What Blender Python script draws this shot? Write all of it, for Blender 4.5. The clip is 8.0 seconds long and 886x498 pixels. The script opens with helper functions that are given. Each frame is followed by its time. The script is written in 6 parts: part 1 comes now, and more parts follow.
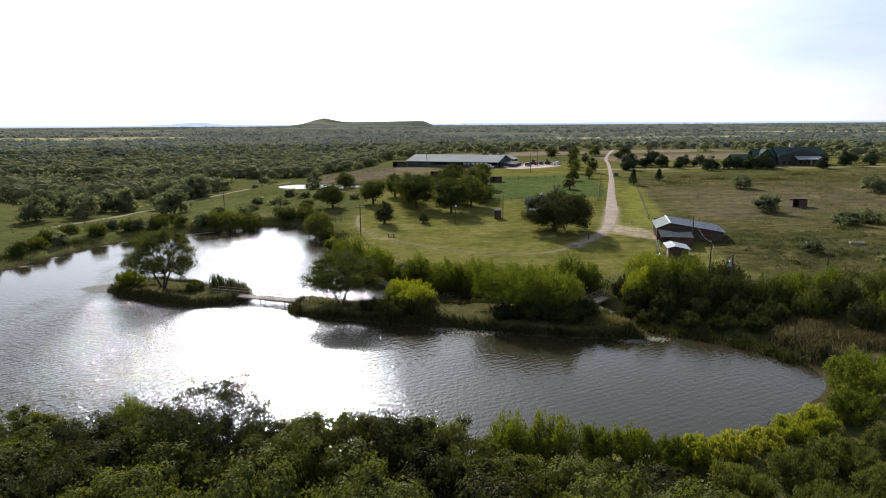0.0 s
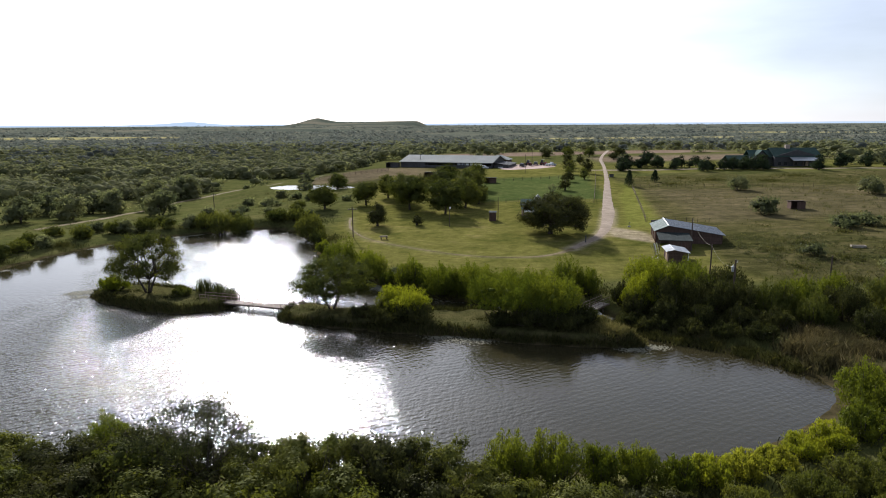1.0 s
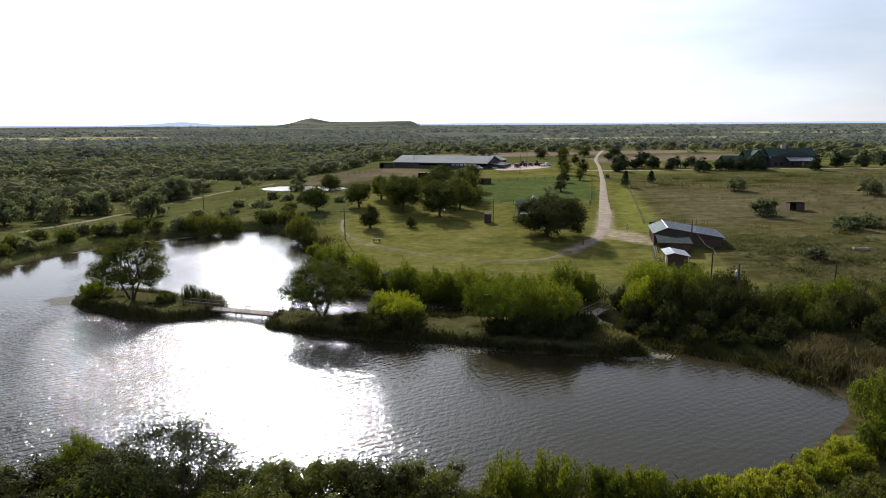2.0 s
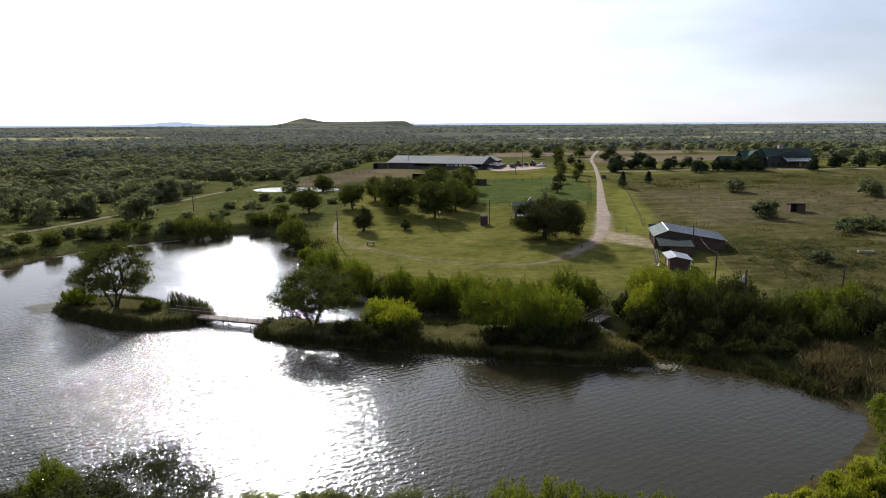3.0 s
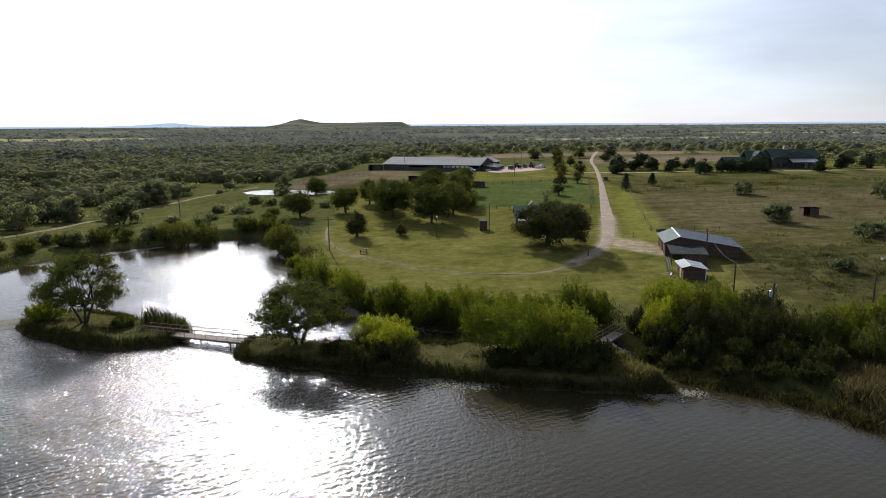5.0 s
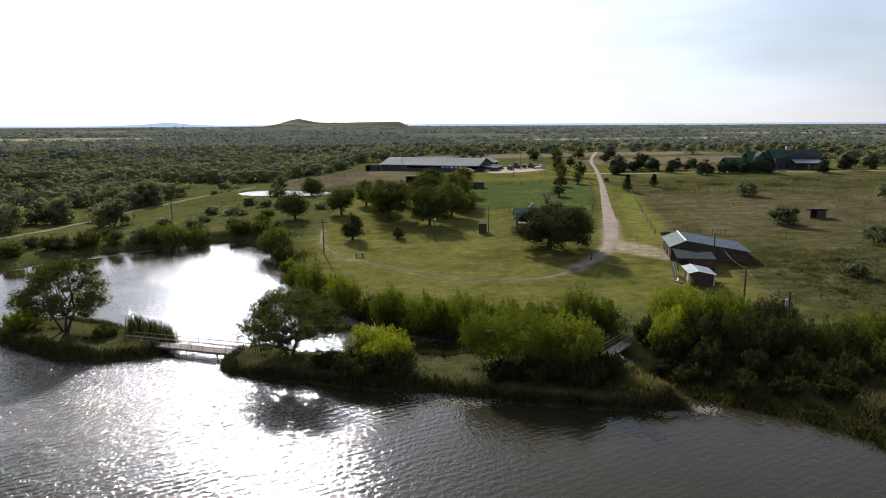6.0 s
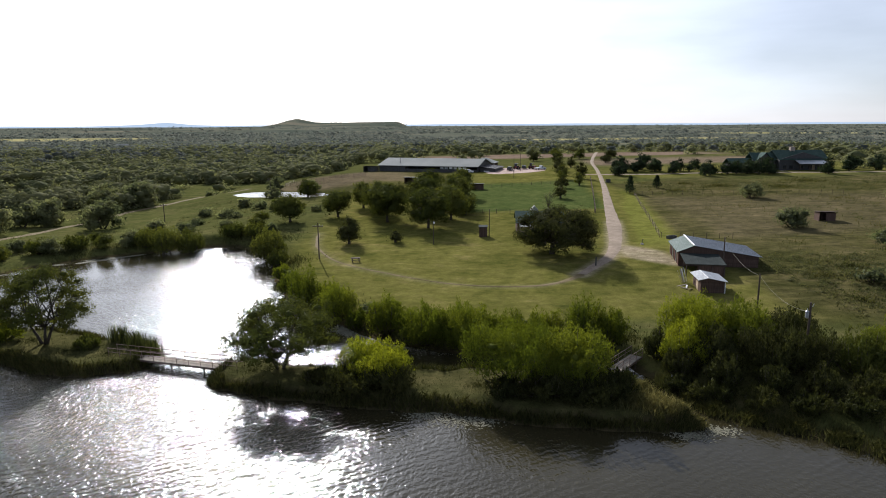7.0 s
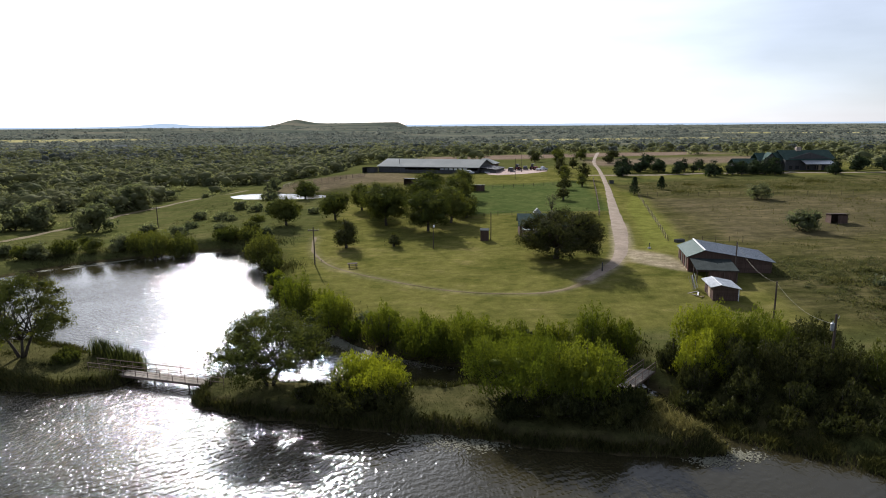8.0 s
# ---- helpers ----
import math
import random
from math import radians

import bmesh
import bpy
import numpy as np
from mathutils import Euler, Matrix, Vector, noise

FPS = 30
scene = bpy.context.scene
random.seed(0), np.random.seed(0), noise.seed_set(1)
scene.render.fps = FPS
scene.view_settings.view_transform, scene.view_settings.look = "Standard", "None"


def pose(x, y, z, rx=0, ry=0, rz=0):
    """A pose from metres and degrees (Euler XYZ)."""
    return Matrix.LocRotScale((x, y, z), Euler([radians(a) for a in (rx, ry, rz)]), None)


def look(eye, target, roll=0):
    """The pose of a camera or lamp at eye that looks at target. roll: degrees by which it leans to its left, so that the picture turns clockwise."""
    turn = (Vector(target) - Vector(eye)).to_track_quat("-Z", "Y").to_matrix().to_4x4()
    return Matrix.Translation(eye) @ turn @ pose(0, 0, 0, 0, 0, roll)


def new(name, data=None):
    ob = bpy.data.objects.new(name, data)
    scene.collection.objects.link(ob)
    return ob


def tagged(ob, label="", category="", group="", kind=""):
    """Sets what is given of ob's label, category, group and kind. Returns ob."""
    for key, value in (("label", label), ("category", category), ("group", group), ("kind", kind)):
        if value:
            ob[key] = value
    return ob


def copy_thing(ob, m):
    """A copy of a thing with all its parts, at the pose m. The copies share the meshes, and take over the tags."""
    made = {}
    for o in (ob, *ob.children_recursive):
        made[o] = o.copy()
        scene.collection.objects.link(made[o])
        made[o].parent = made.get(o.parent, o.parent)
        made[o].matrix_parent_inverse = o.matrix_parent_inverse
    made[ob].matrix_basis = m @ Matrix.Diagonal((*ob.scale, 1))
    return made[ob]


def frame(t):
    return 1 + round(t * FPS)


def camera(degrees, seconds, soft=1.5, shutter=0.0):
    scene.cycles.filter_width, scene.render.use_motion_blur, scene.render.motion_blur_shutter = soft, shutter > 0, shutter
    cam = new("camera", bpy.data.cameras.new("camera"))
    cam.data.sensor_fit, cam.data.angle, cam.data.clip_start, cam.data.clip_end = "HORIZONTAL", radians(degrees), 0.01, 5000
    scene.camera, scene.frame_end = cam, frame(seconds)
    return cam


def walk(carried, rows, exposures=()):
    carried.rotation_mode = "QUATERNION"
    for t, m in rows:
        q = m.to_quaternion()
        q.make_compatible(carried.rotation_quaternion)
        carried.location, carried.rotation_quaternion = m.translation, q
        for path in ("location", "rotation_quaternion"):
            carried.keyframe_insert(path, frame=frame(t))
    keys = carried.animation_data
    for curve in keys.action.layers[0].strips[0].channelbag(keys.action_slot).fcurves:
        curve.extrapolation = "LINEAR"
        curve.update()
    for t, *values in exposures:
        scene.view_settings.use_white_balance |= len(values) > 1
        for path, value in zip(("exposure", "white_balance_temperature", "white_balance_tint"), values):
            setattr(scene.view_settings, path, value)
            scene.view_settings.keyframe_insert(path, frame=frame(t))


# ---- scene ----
cam = camera(70.0, 8.0, soft=1.0)
PATH = [
    (0, (0.593, 0.381, 26.833), (0.536, 2.341, 26.442), -0.4),
    (0.5, (0.43, 1.808, 26.863), (0.385, 3.769, 26.472), -0.3),
    (1, (0.416, 3.303, 26.922), (0.379, 5.264, 26.531), -0.3),
    (1.5, (0.422, 4.829, 26.922), (0.393, 6.79, 26.531), -0.3),
    (3, (0.053, 9.804, 26.953), (0.053, 11.765, 26.562), -0.3),
    (3.5, (0.049, 11.554, 26.908), (0.051, 13.516, 26.517), -0.3),
    (4, (0.118, 13.337, 26.869), (0.121, 15.299, 26.479), -0.4),
    (4.5, (-0.032, 15.27, 26.848), (-0.026, 17.232, 26.459), -0.4),
    (6, (-0.152, 21.072, 26.816), (-0.135, 23.033, 26.427), -0.3),
    (6.5, (-0.091, 23.082, 26.867), (-0.074, 25.043, 26.478), -0.3),
    (7, (-0.211, 25.186, 26.884), (-0.19, 27.148, 26.495), -0.3),
    (7.5, (-0.137, 27.309, 26.877), (-0.117, 29.271, 26.488), -0.3),
    (8, (-0.135, 29.474, 26.856), (-0.115, 31.436, 26.468), -0.4),
]
walk(cam, [(t, look(eye, target, roll)) for t, eye, target, roll in PATH], ((0.0, 0.73, 6150, 13), (1.5, 0.62, 6150, 13), (4.0, 0.45, 6150, 13), (6.5, 0.50, 6150, 13), (8.0, 0.60, 6150, 13)))

# ---------------------------------------------------------------- light
SUN_AZ, SUN_EL = 16.3, 28.0     # degrees west of straight ahead, degrees above the horizon
world = bpy.data.worlds.new("world")
scene.world = world
world.use_nodes = True
wn, wl = world.node_tree.nodes, world.node_tree.links
bg = wn["Background"]
sky = wn.new("ShaderNodeTexSky")
sky.sky_type = "NISHITA"
sky.sun_disc = False
sky.sun_elevation = radians(SUN_EL)
sky.sun_rotation = radians(-SUN_AZ)
sky.air_density, sky.dust_density, sky.ozone_density = 1.0, 0.25, 2.0
# thin high cloud: long soft streaks over the whole sky
w_co = wn.new("ShaderNodeTexCoord")
w_map = wn.new("ShaderNodeMapping")
w_map.inputs["Scale"].default_value = (1.6, 1.6, 7.0)
w_noise = wn.new("ShaderNodeTexNoise")
w_noise.inputs["Scale"].default_value = 1.7
w_noise.inputs["Detail"].default_value = 5.0
w_ramp = wn.new("ShaderNodeValToRGB")
w_ramp.color_ramp.elements[0].position, w_ramp.color_ramp.elements[0].color = 0.32, (0.68, 0.68, 0.68, 1)
w_ramp.color_ramp.elements[1].position, w_ramp.color_ramp.elements[1].color = 0.7, (1.0, 1.0, 1.0, 1)
# the thin cloud glows round the sun
w_dot = wn.new("ShaderNodeVectorMath")
w_dot.operation = "DOT_PRODUCT"
_el, _az = radians(SUN_EL), radians(SUN_AZ)
SUN_WAY = Vector((-math.sin(_az) * math.cos(_el), math.cos(_az) * math.cos(_el), math.sin(_el)))
w_dot.inputs[1].default_value = SUN_WAY
w_glow = wn.new("ShaderNodeValToRGB")
for k, (place, c) in enumerate(((0.0, (8.8, 9.8, 11.6)), (0.5, (7.2, 8.2, 10.4)), (0.76, (8.8, 9.3, 10.4)), (0.84, (11.0, 11.5, 12.7)), (0.92, (17.5, 18.0, 19.0)), (0.965, (26, 26, 26.5)), (0.99, (58, 58, 58)), (1.0, (120, 120, 120)))):
    e = w_glow.color_ramp.elements[k] if k < 2 else w_glow.color_ramp.elements.new(place)
    e.position, e.color = place, (*[v / 120 for v in c], 1)
w_half = wn.new("ShaderNodeMath")
w_half.operation = "MULTIPLY_ADD"
w_half.inputs[1].default_value, w_half.inputs[2].default_value = 0.5, 0.5
w_mul = wn.new("ShaderNodeMixRGB")
w_mul.blend_type, w_mul.inputs["Fac"].default_value = "MULTIPLY", 1.0
w_gain = wn.new("ShaderNodeMixRGB")
w_gain.blend_type, w_gain.inputs["Fac"].default_value, w_gain.inputs["Color2"].default_value = "MULTIPLY", 1.0, (120, 120, 120, 1)
w_mix = wn.new("ShaderNodeMixRGB")
w_mix.blend_type, w_mix.inputs["Fac"].default_value = "ADD", 0.5
# the haze whitens the sky low down and thins overhead
w_xyz = wn.new("ShaderNodeSeparateXYZ")
w_haze = wn.new("ShaderNodeValToRGB")
w_haze.color_ramp.interpolation = "EASE"
w_haze.color_ramp.elements[0].position, w_haze.color_ramp.elements[0].color = 0.16, (1, 1, 1, 1)
w_haze.color_ramp.elements[1].position, w_haze.color_ramp.elements[1].color = 0.6, (0.54, 0.55, 0.58, 1)
w_thin = wn.new("ShaderNodeMixRGB")
w_thin.blend_type, w_thin.inputs["Fac"].default_value = "MULTIPLY", 1.0
wl.new(w_co.outputs["Generated"], w_xyz.inputs["Vector"])
wl.new(w_xyz.outputs["Z"], w_haze.inputs["Fac"])
wl.new(w_gain.outputs["Color"], w_thin.inputs["Color1"])
wl.new(w_haze.outputs["Color"], w_thin.inputs["Color2"])
wl.new(w_co.outputs["Generated"], w_map.inputs["Vector"])
wl.new(w_map.outputs["Vector"], w_noise.inputs["Vector"])
wl.new(w_noise.outputs["Fac"], w_ramp.inputs["Fac"])
wl.new(w_co.outputs["Generated"], w_dot.inputs[0])
wl.new(w_dot.outputs["Value"], w_half.inputs[0])
wl.new(w_half.outputs["Value"], w_glow.inputs["Fac"])
wl.new(w_glow.outputs["Color"], w_gain.inputs["Color1"])
wl.new(w_thin.outputs["Color"], w_mul.inputs["Color1"])
wl.new(w_ramp.outputs["Color"], w_mul.inputs["Color2"])
wl.new(sky.outputs["Color"], w_mix.inputs["Color2"])
wl.new(w_mul.outputs["Color"], w_mix.inputs["Color1"])
wl.new(w_mix.outputs["Color"], bg.inputs["Color"])
bg.inputs["Strength"].default_value = 0.045
sun = new("sun", bpy.data.lights.new("sun", "SUN"))
sun.data.energy, sun.data.angle, sun.data.color = 4.6, radians(0.55), (1.0, 0.97, 0.93)
sun.matrix_world = look(SUN_WAY * 50, (0, 0, 0))


# ---------------------------------------------------------------- materials
def material(name):
    m = bpy.data.materials.new(name)
    m.use_nodes = True
    n, l = m.node_tree.nodes, m.node_tree.links
    return m, n, l, n["Principled BSDF"]


def noise_tex(n, l, scale, detail=4.0, rough=0.55, coords="Object", stretch=None):
    co = n.new("ShaderNodeTexCoord")
    t = n.new("ShaderNodeTexNoise")
    t.inputs["Scale"].default_value = scale
    t.inputs["Detail"].default_value = detail
    t.inputs["Roughness"].default_value = rough
    if stretch:
        mp = n.new("ShaderNodeMapping")
        mp.inputs["Scale"].default_value = stretch
        l.new(co.outputs[coords], mp.inputs["Vector"])
        l.new(mp.outputs["Vector"], t.inputs["Vector"])
    else:
        l.new(co.outputs[coords], t.inputs["Vector"])
    return t


def ramp(n, l, source, stops):
    r = n.new("ShaderNodeValToRGB")
    e = r.color_ramp.elements
    while len(e) < len(stops):
        e.new(0.5)
    for k, (p, c) in zip(e, stops):
        k.position, k.color = p, (*c, 1)
    l.new(source, r.inputs["Fac"])
    return r


def mix(n, l, fac, a, b, mode="MIX"):
    x = n.new("ShaderNodeMixRGB")
    x.blend_type = mode
    for key, v in (("Fac", fac), ("Color1", a), ("Color2", b)):
        if isinstance(v, (int, float)):
            x.inputs[key].default_value = v
        elif isinstance(v, tuple):
            x.inputs[key].default_value = (*v, 1)
        else:
            l.new(v, x.inputs[key])
    return x.outputs["Color"]


def bump(n, l, bsdf, height, strength, distance):
    b = n.new("ShaderNodeBump")
    b.inputs["Strength"].default_value, b.inputs["Distance"].default_value = strength, distance
    l.new(height, b.inputs["Height"])
    l.new(b.outputs["Normal"], bsdf.inputs["Normal"])
    return b


def surface(name, a, b, scale=2.0, rough=0.8, metal=0.0, fine=30.0, relief=0.01, stretch=None):
    """A worn surface: two colours in large patches, with fine grain over them."""
    m, n, l, p = material(name)
    big = noise_tex(n, l, scale, 5, 0.6, stretch=stretch)
    small = noise_tex(n, l, fine, 3, 0.6, stretch=stretch)
    col = ramp(n, l, big.outputs["Fac"], [(0.3, a), (0.7, b)]).outputs["Color"]
    grain = ramp(n, l, small.outputs["Fac"], [(0.25, (0.72, 0.72, 0.72)), (0.75, (1.15, 1.15, 1.15))]).outputs["Color"]
    info = n.new("ShaderNodeObjectInfo")
    tone = ramp(n, l, info.outputs["Random"], [(0.0, (0.85, 0.85, 0.85)), (1.0, (1.12, 1.12, 1.12))]).outputs["Color"]
    l.new(mix(n, l, 1.0, mix(n, l, 1.0, col, grain, "MULTIPLY"), tone, "MULTIPLY"), p.inputs["Base Color"])
    p.inputs["Roughness"].default_value, p.inputs["Metallic"].default_value = rough, metal
    p.inputs["Specular IOR Level"].default_value = 0.5 if rough < 0.5 else 0.25 if rough < 0.8 else 0.05
    bump(n, l, p, small.outputs["Fac"], 0.5, relief)
    return m


def leaf_material(name, a, b, glow, share=0.4):
    """Leaves: colour varies leaf by leaf, plant by plant; light comes through them."""
    m, n, l, p = material(name)
    n.remove(p)
    g = n.new("ShaderNodeNewGeometry")
    info = n.new("ShaderNodeObjectInfo")
    col = ramp(n, l, g.outputs["Random Per Island"], [(0.0, a), (1.0, b)]).outputs["Color"]
    tone = ramp(n, l, info.outputs["Random"], [(0.0, (0.72, 0.74, 0.72)), (1.0, (1.26, 1.18, 1.12))]).outputs["Color"]
    col = mix(n, l, 1.0, col, tone, "MULTIPLY")
    slow = noise_tex(n, l, 0.16, 2, 0.5)
    col = mix(n, l, 1.0, col, ramp(n, l, slow.outputs["Fac"], [(0.34, (0.72, 0.78, 0.78)), (0.66, (1.25, 1.2, 1.16))]).outputs["Color"], "MULTIPLY")
    d, t, s = n.new("ShaderNodeBsdfDiffuse"), n.new("ShaderNodeBsdfTranslucent"), n.new("ShaderNodeBsdfGlossy")
    l.new(col, d.inputs["Color"])
    l.new(mix(n, l, 1.0, col, glow, "MULTIPLY"), t.inputs["Color"])
    s.inputs["Roughness"].default_value = 0.6
    s.inputs["Color"].default_value = (0.5, 0.5, 0.45, 1)
    x, y = n.new("ShaderNodeMixShader"), n.new("ShaderNodeMixShader")
    x.inputs["Fac"].default_value, y.inputs["Fac"].default_value = share, 0.012
    l.new(d.outputs[0], x.inputs[1]), l.new(t.outputs[0], x.inputs[2])
    l.new(x.outputs[0], y.inputs[1]), l.new(s.outputs[0], y.inputs[2])
    l.new(y.outputs[0], n["Material Output"].inputs["Surface"])
    return m


LEAF_OAK = leaf_material("leaf_oak", (0.028, 0.030, 0.010), (0.066, 0.067, 0.022), (1.4, 1.5, 0.9), 0.26)
LEAF_WILLOW = leaf_material("leaf_willow", (0.155, 0.170, 0.016), (0.210, 0.226, 0.021), (1.4, 1.42, 0.6), 0.36)
LEAF_BANK = leaf_material("leaf_bank_willow", (0.088, 0.105, 0.014), (0.122, 0.140, 0.018), (1.4, 1.42, 0.6), 0.34)
LEAF_ISLAND = leaf_material("leaf_island", (0.066, 0.075, 0.017), (0.098, 0.106, 0.024), (1.5, 1.5, 0.8), 0.3)
LEAF_CEDAR = leaf_material("leaf_cedar", (0.018, 0.028, 0.014), (0.045, 0.06, 0.028), (1.3, 1.4, 0.9), 0.25)
# distance haze painted into the leaves as a paler, greyer-blue tone
LEAF_HAZED = leaf_material("leaf_hazed", (0.112, 0.124, 0.114), (0.142, 0.154, 0.140), (1.2, 1.22, 1.1), 0.55)
LEAF_FAR = leaf_material("leaf_far", (0.112, 0.122, 0.060), (0.138, 0.147, 0.072), (1.25, 1.28, 0.95), 0.5)
LEAF_YELLOW = leaf_material("leaf_yellowing", (0.16, 0.17, 0.02), (0.27, 0.265, 0.036), (1.4, 1.4, 0.7), 0.5)
REED_GREEN = leaf_material("reed_green", (0.035, 0.045, 0.016), (0.095, 0.10, 0.032), (1.4, 1.4, 0.8), 0.35)
REED_PALE = leaf_material("reed_pale", (0.055, 0.058, 0.022), (0.135, 0.130, 0.056), (1.3, 1.25, 0.9), 0.35)
REED_DRY = leaf_material("reed_dry", (0.055, 0.05, 0.024), (0.165, 0.135, 0.072), (1.3, 1.25, 0.9), 0.35)
# blade colour kept dark: it carries some of the banks' shade
GRASS_BANK = leaf_material("grass_bank", (0.03, 0.036, 0.011), (0.085, 0.083, 0.03), (1.3, 1.3, 0.8), 0.2)
GRASS_WILD = leaf_material("grass_wild", (0.05, 0.056, 0.017), (0.105, 0.095, 0.036), (1.3, 1.3, 0.8), 0.35)
BARK = surface("bark", (0.05, 0.04, 0.03), (0.12, 0.10, 0.08), 3, 0.95, 0, 25, 0.03, (1, 1, 0.3))
TIMBER = surface("weathered_timber", (0.22, 0.19, 0.15), (0.36, 0.31, 0.25), 2, 0.9, 0, 30, 0.005)
POLE_WOOD = surface("pole_wood", (0.06, 0.045, 0.035), (0.13, 0.10, 0.08), 2, 0.9, 0, 30, 0.005, (1, 1, 0.2))
RUST_RAIL = surface("rusty_steel", (0.16, 0.10, 0.07), (0.30, 0.22, 0.17), 4, 0.7, 0.3, 40, 0.002)
GREEN_METAL = surface("green_metal_roof", (0.03, 0.062, 0.04), (0.05, 0.09, 0.062), 0.7, 0.5, 0.0, 12, 0.001)
OLD_TIN = surface("old_dark_tin", (0.024, 0.030, 0.027), (0.044, 0.052, 0.047), 0.8, 0.85, 0.0, 10, 0.002)
GREEN_SHINGLE = surface("green_shingle_roof", (0.03, 0.055, 0.045), (0.055, 0.085, 0.07), 0.8, 0.85, 0.0, 8, 0.01)
# blue-grey base puts the sky's reflection into the long slope's colour
SKY_TINTED_METAL = surface("sky_tinted_metal_roof", (0.075, 0.092, 0.11), (0.12, 0.138, 0.158), 0.7, 0.35, 0.5, 12, 0.002)
GALVANISED = surface("galvanised_roof", (0.42, 0.43, 0.42), (0.60, 0.60, 0.58), 0.6, 0.4, 0.55, 10, 0.002)
PALE_ROOF = surface("pale_metal_roof", (0.23, 0.24, 0.215), (0.29, 0.295, 0.265), 0.15, 0.9, 0.0, 6, 0.002)
WHITE_TRIM = surface("white_trim", (0.68, 0.67, 0.63), (0.8, 0.79, 0.75), 2, 0.6, 0, 25, 0.001)
BROWN_BOARD = surface("brown_boards", (0.07, 0.045, 0.035), (0.13, 0.085, 0.065), 1.5, 0.85, 0, 25, 0.004, (6, 6, 0.4))
RED_BOARD = surface("red_brown_boards", (0.14, 0.06, 0.045), (0.24, 0.11, 0.08), 1.5, 0.85, 0, 25, 0.004, (6, 6, 0.4))
DARK_WALL = surface("dark_steel_wall", (0.045, 0.045, 0.045), (0.085, 0.08, 0.075), 0.8, 0.6, 0.2, 10, 0.002)
TAN_BOARD = surface("tan_boards", (0.30, 0.22, 0.14), (0.44, 0.34, 0.23), 1.5, 0.85, 0, 25, 0.003)
CONCRETE = surface("concrete", (0.36, 0.34, 0.31), (0.48, 0.46, 0.42), 0.9, 0.9, 0, 20, 0.003)
GRAVEL = surface("gravel_road", (0.20, 0.155, 0.11), (0.31, 0.245, 0.18), 0.45, 0.95, 0, 9, 0.03)
DIRT = surface("bare_dirt", (0.135, 0.104, 0.05), (0.19, 0.148, 0.08), 0.6, 0.97, 0, 9, 0.03)
PINK_DIRT = surface("pink_gravel", (0.34, 0.24, 0.19), (0.50, 0.38, 0.32), 0.15, 0.95, 0, 4, 0.03)
GLASS_DARK = surface("window_glass", (0.02, 0.022, 0.025), (0.03, 0.032, 0.035), 1, 0.08, 0, 3, 0.0)
CABLE = surface("cable", (0.16, 0.15, 0.09), (0.22, 0.2, 0.13), 2, 0.6, 0, 20, 0.0)
STEEL_GREY = surface("grey_steel", (0.35, 0.36, 0.37), (0.48, 0.49, 0.5), 3, 0.45, 0.6, 30, 0.001)
RUBBER = surface("rubber", (0.02, 0.02, 0.02), (0.035, 0.033, 0.03), 4, 0.9, 0, 30, 0.002)
PAINT_RED = surface("red_paint", (0.18, 0.035, 0.03), (0.26, 0.06, 0.05), 3, 0.45, 0, 30, 0.001)
PAINT_DARK = surface("dark_paint", (0.03, 0.03, 0.033), (0.06, 0.058, 0.055), 3, 0.45, 0, 30, 0.001)
PAINT_PALE = surface("pale_paint", (0.55, 0.55, 0.55), (0.68, 0.68, 0.68), 3, 0.35, 0, 30, 0.001)
STONE = surface("field_stone", (0.24, 0.19, 0.15), (0.40, 0.33, 0.27), 1.5, 0.9, 0, 12, 0.02)


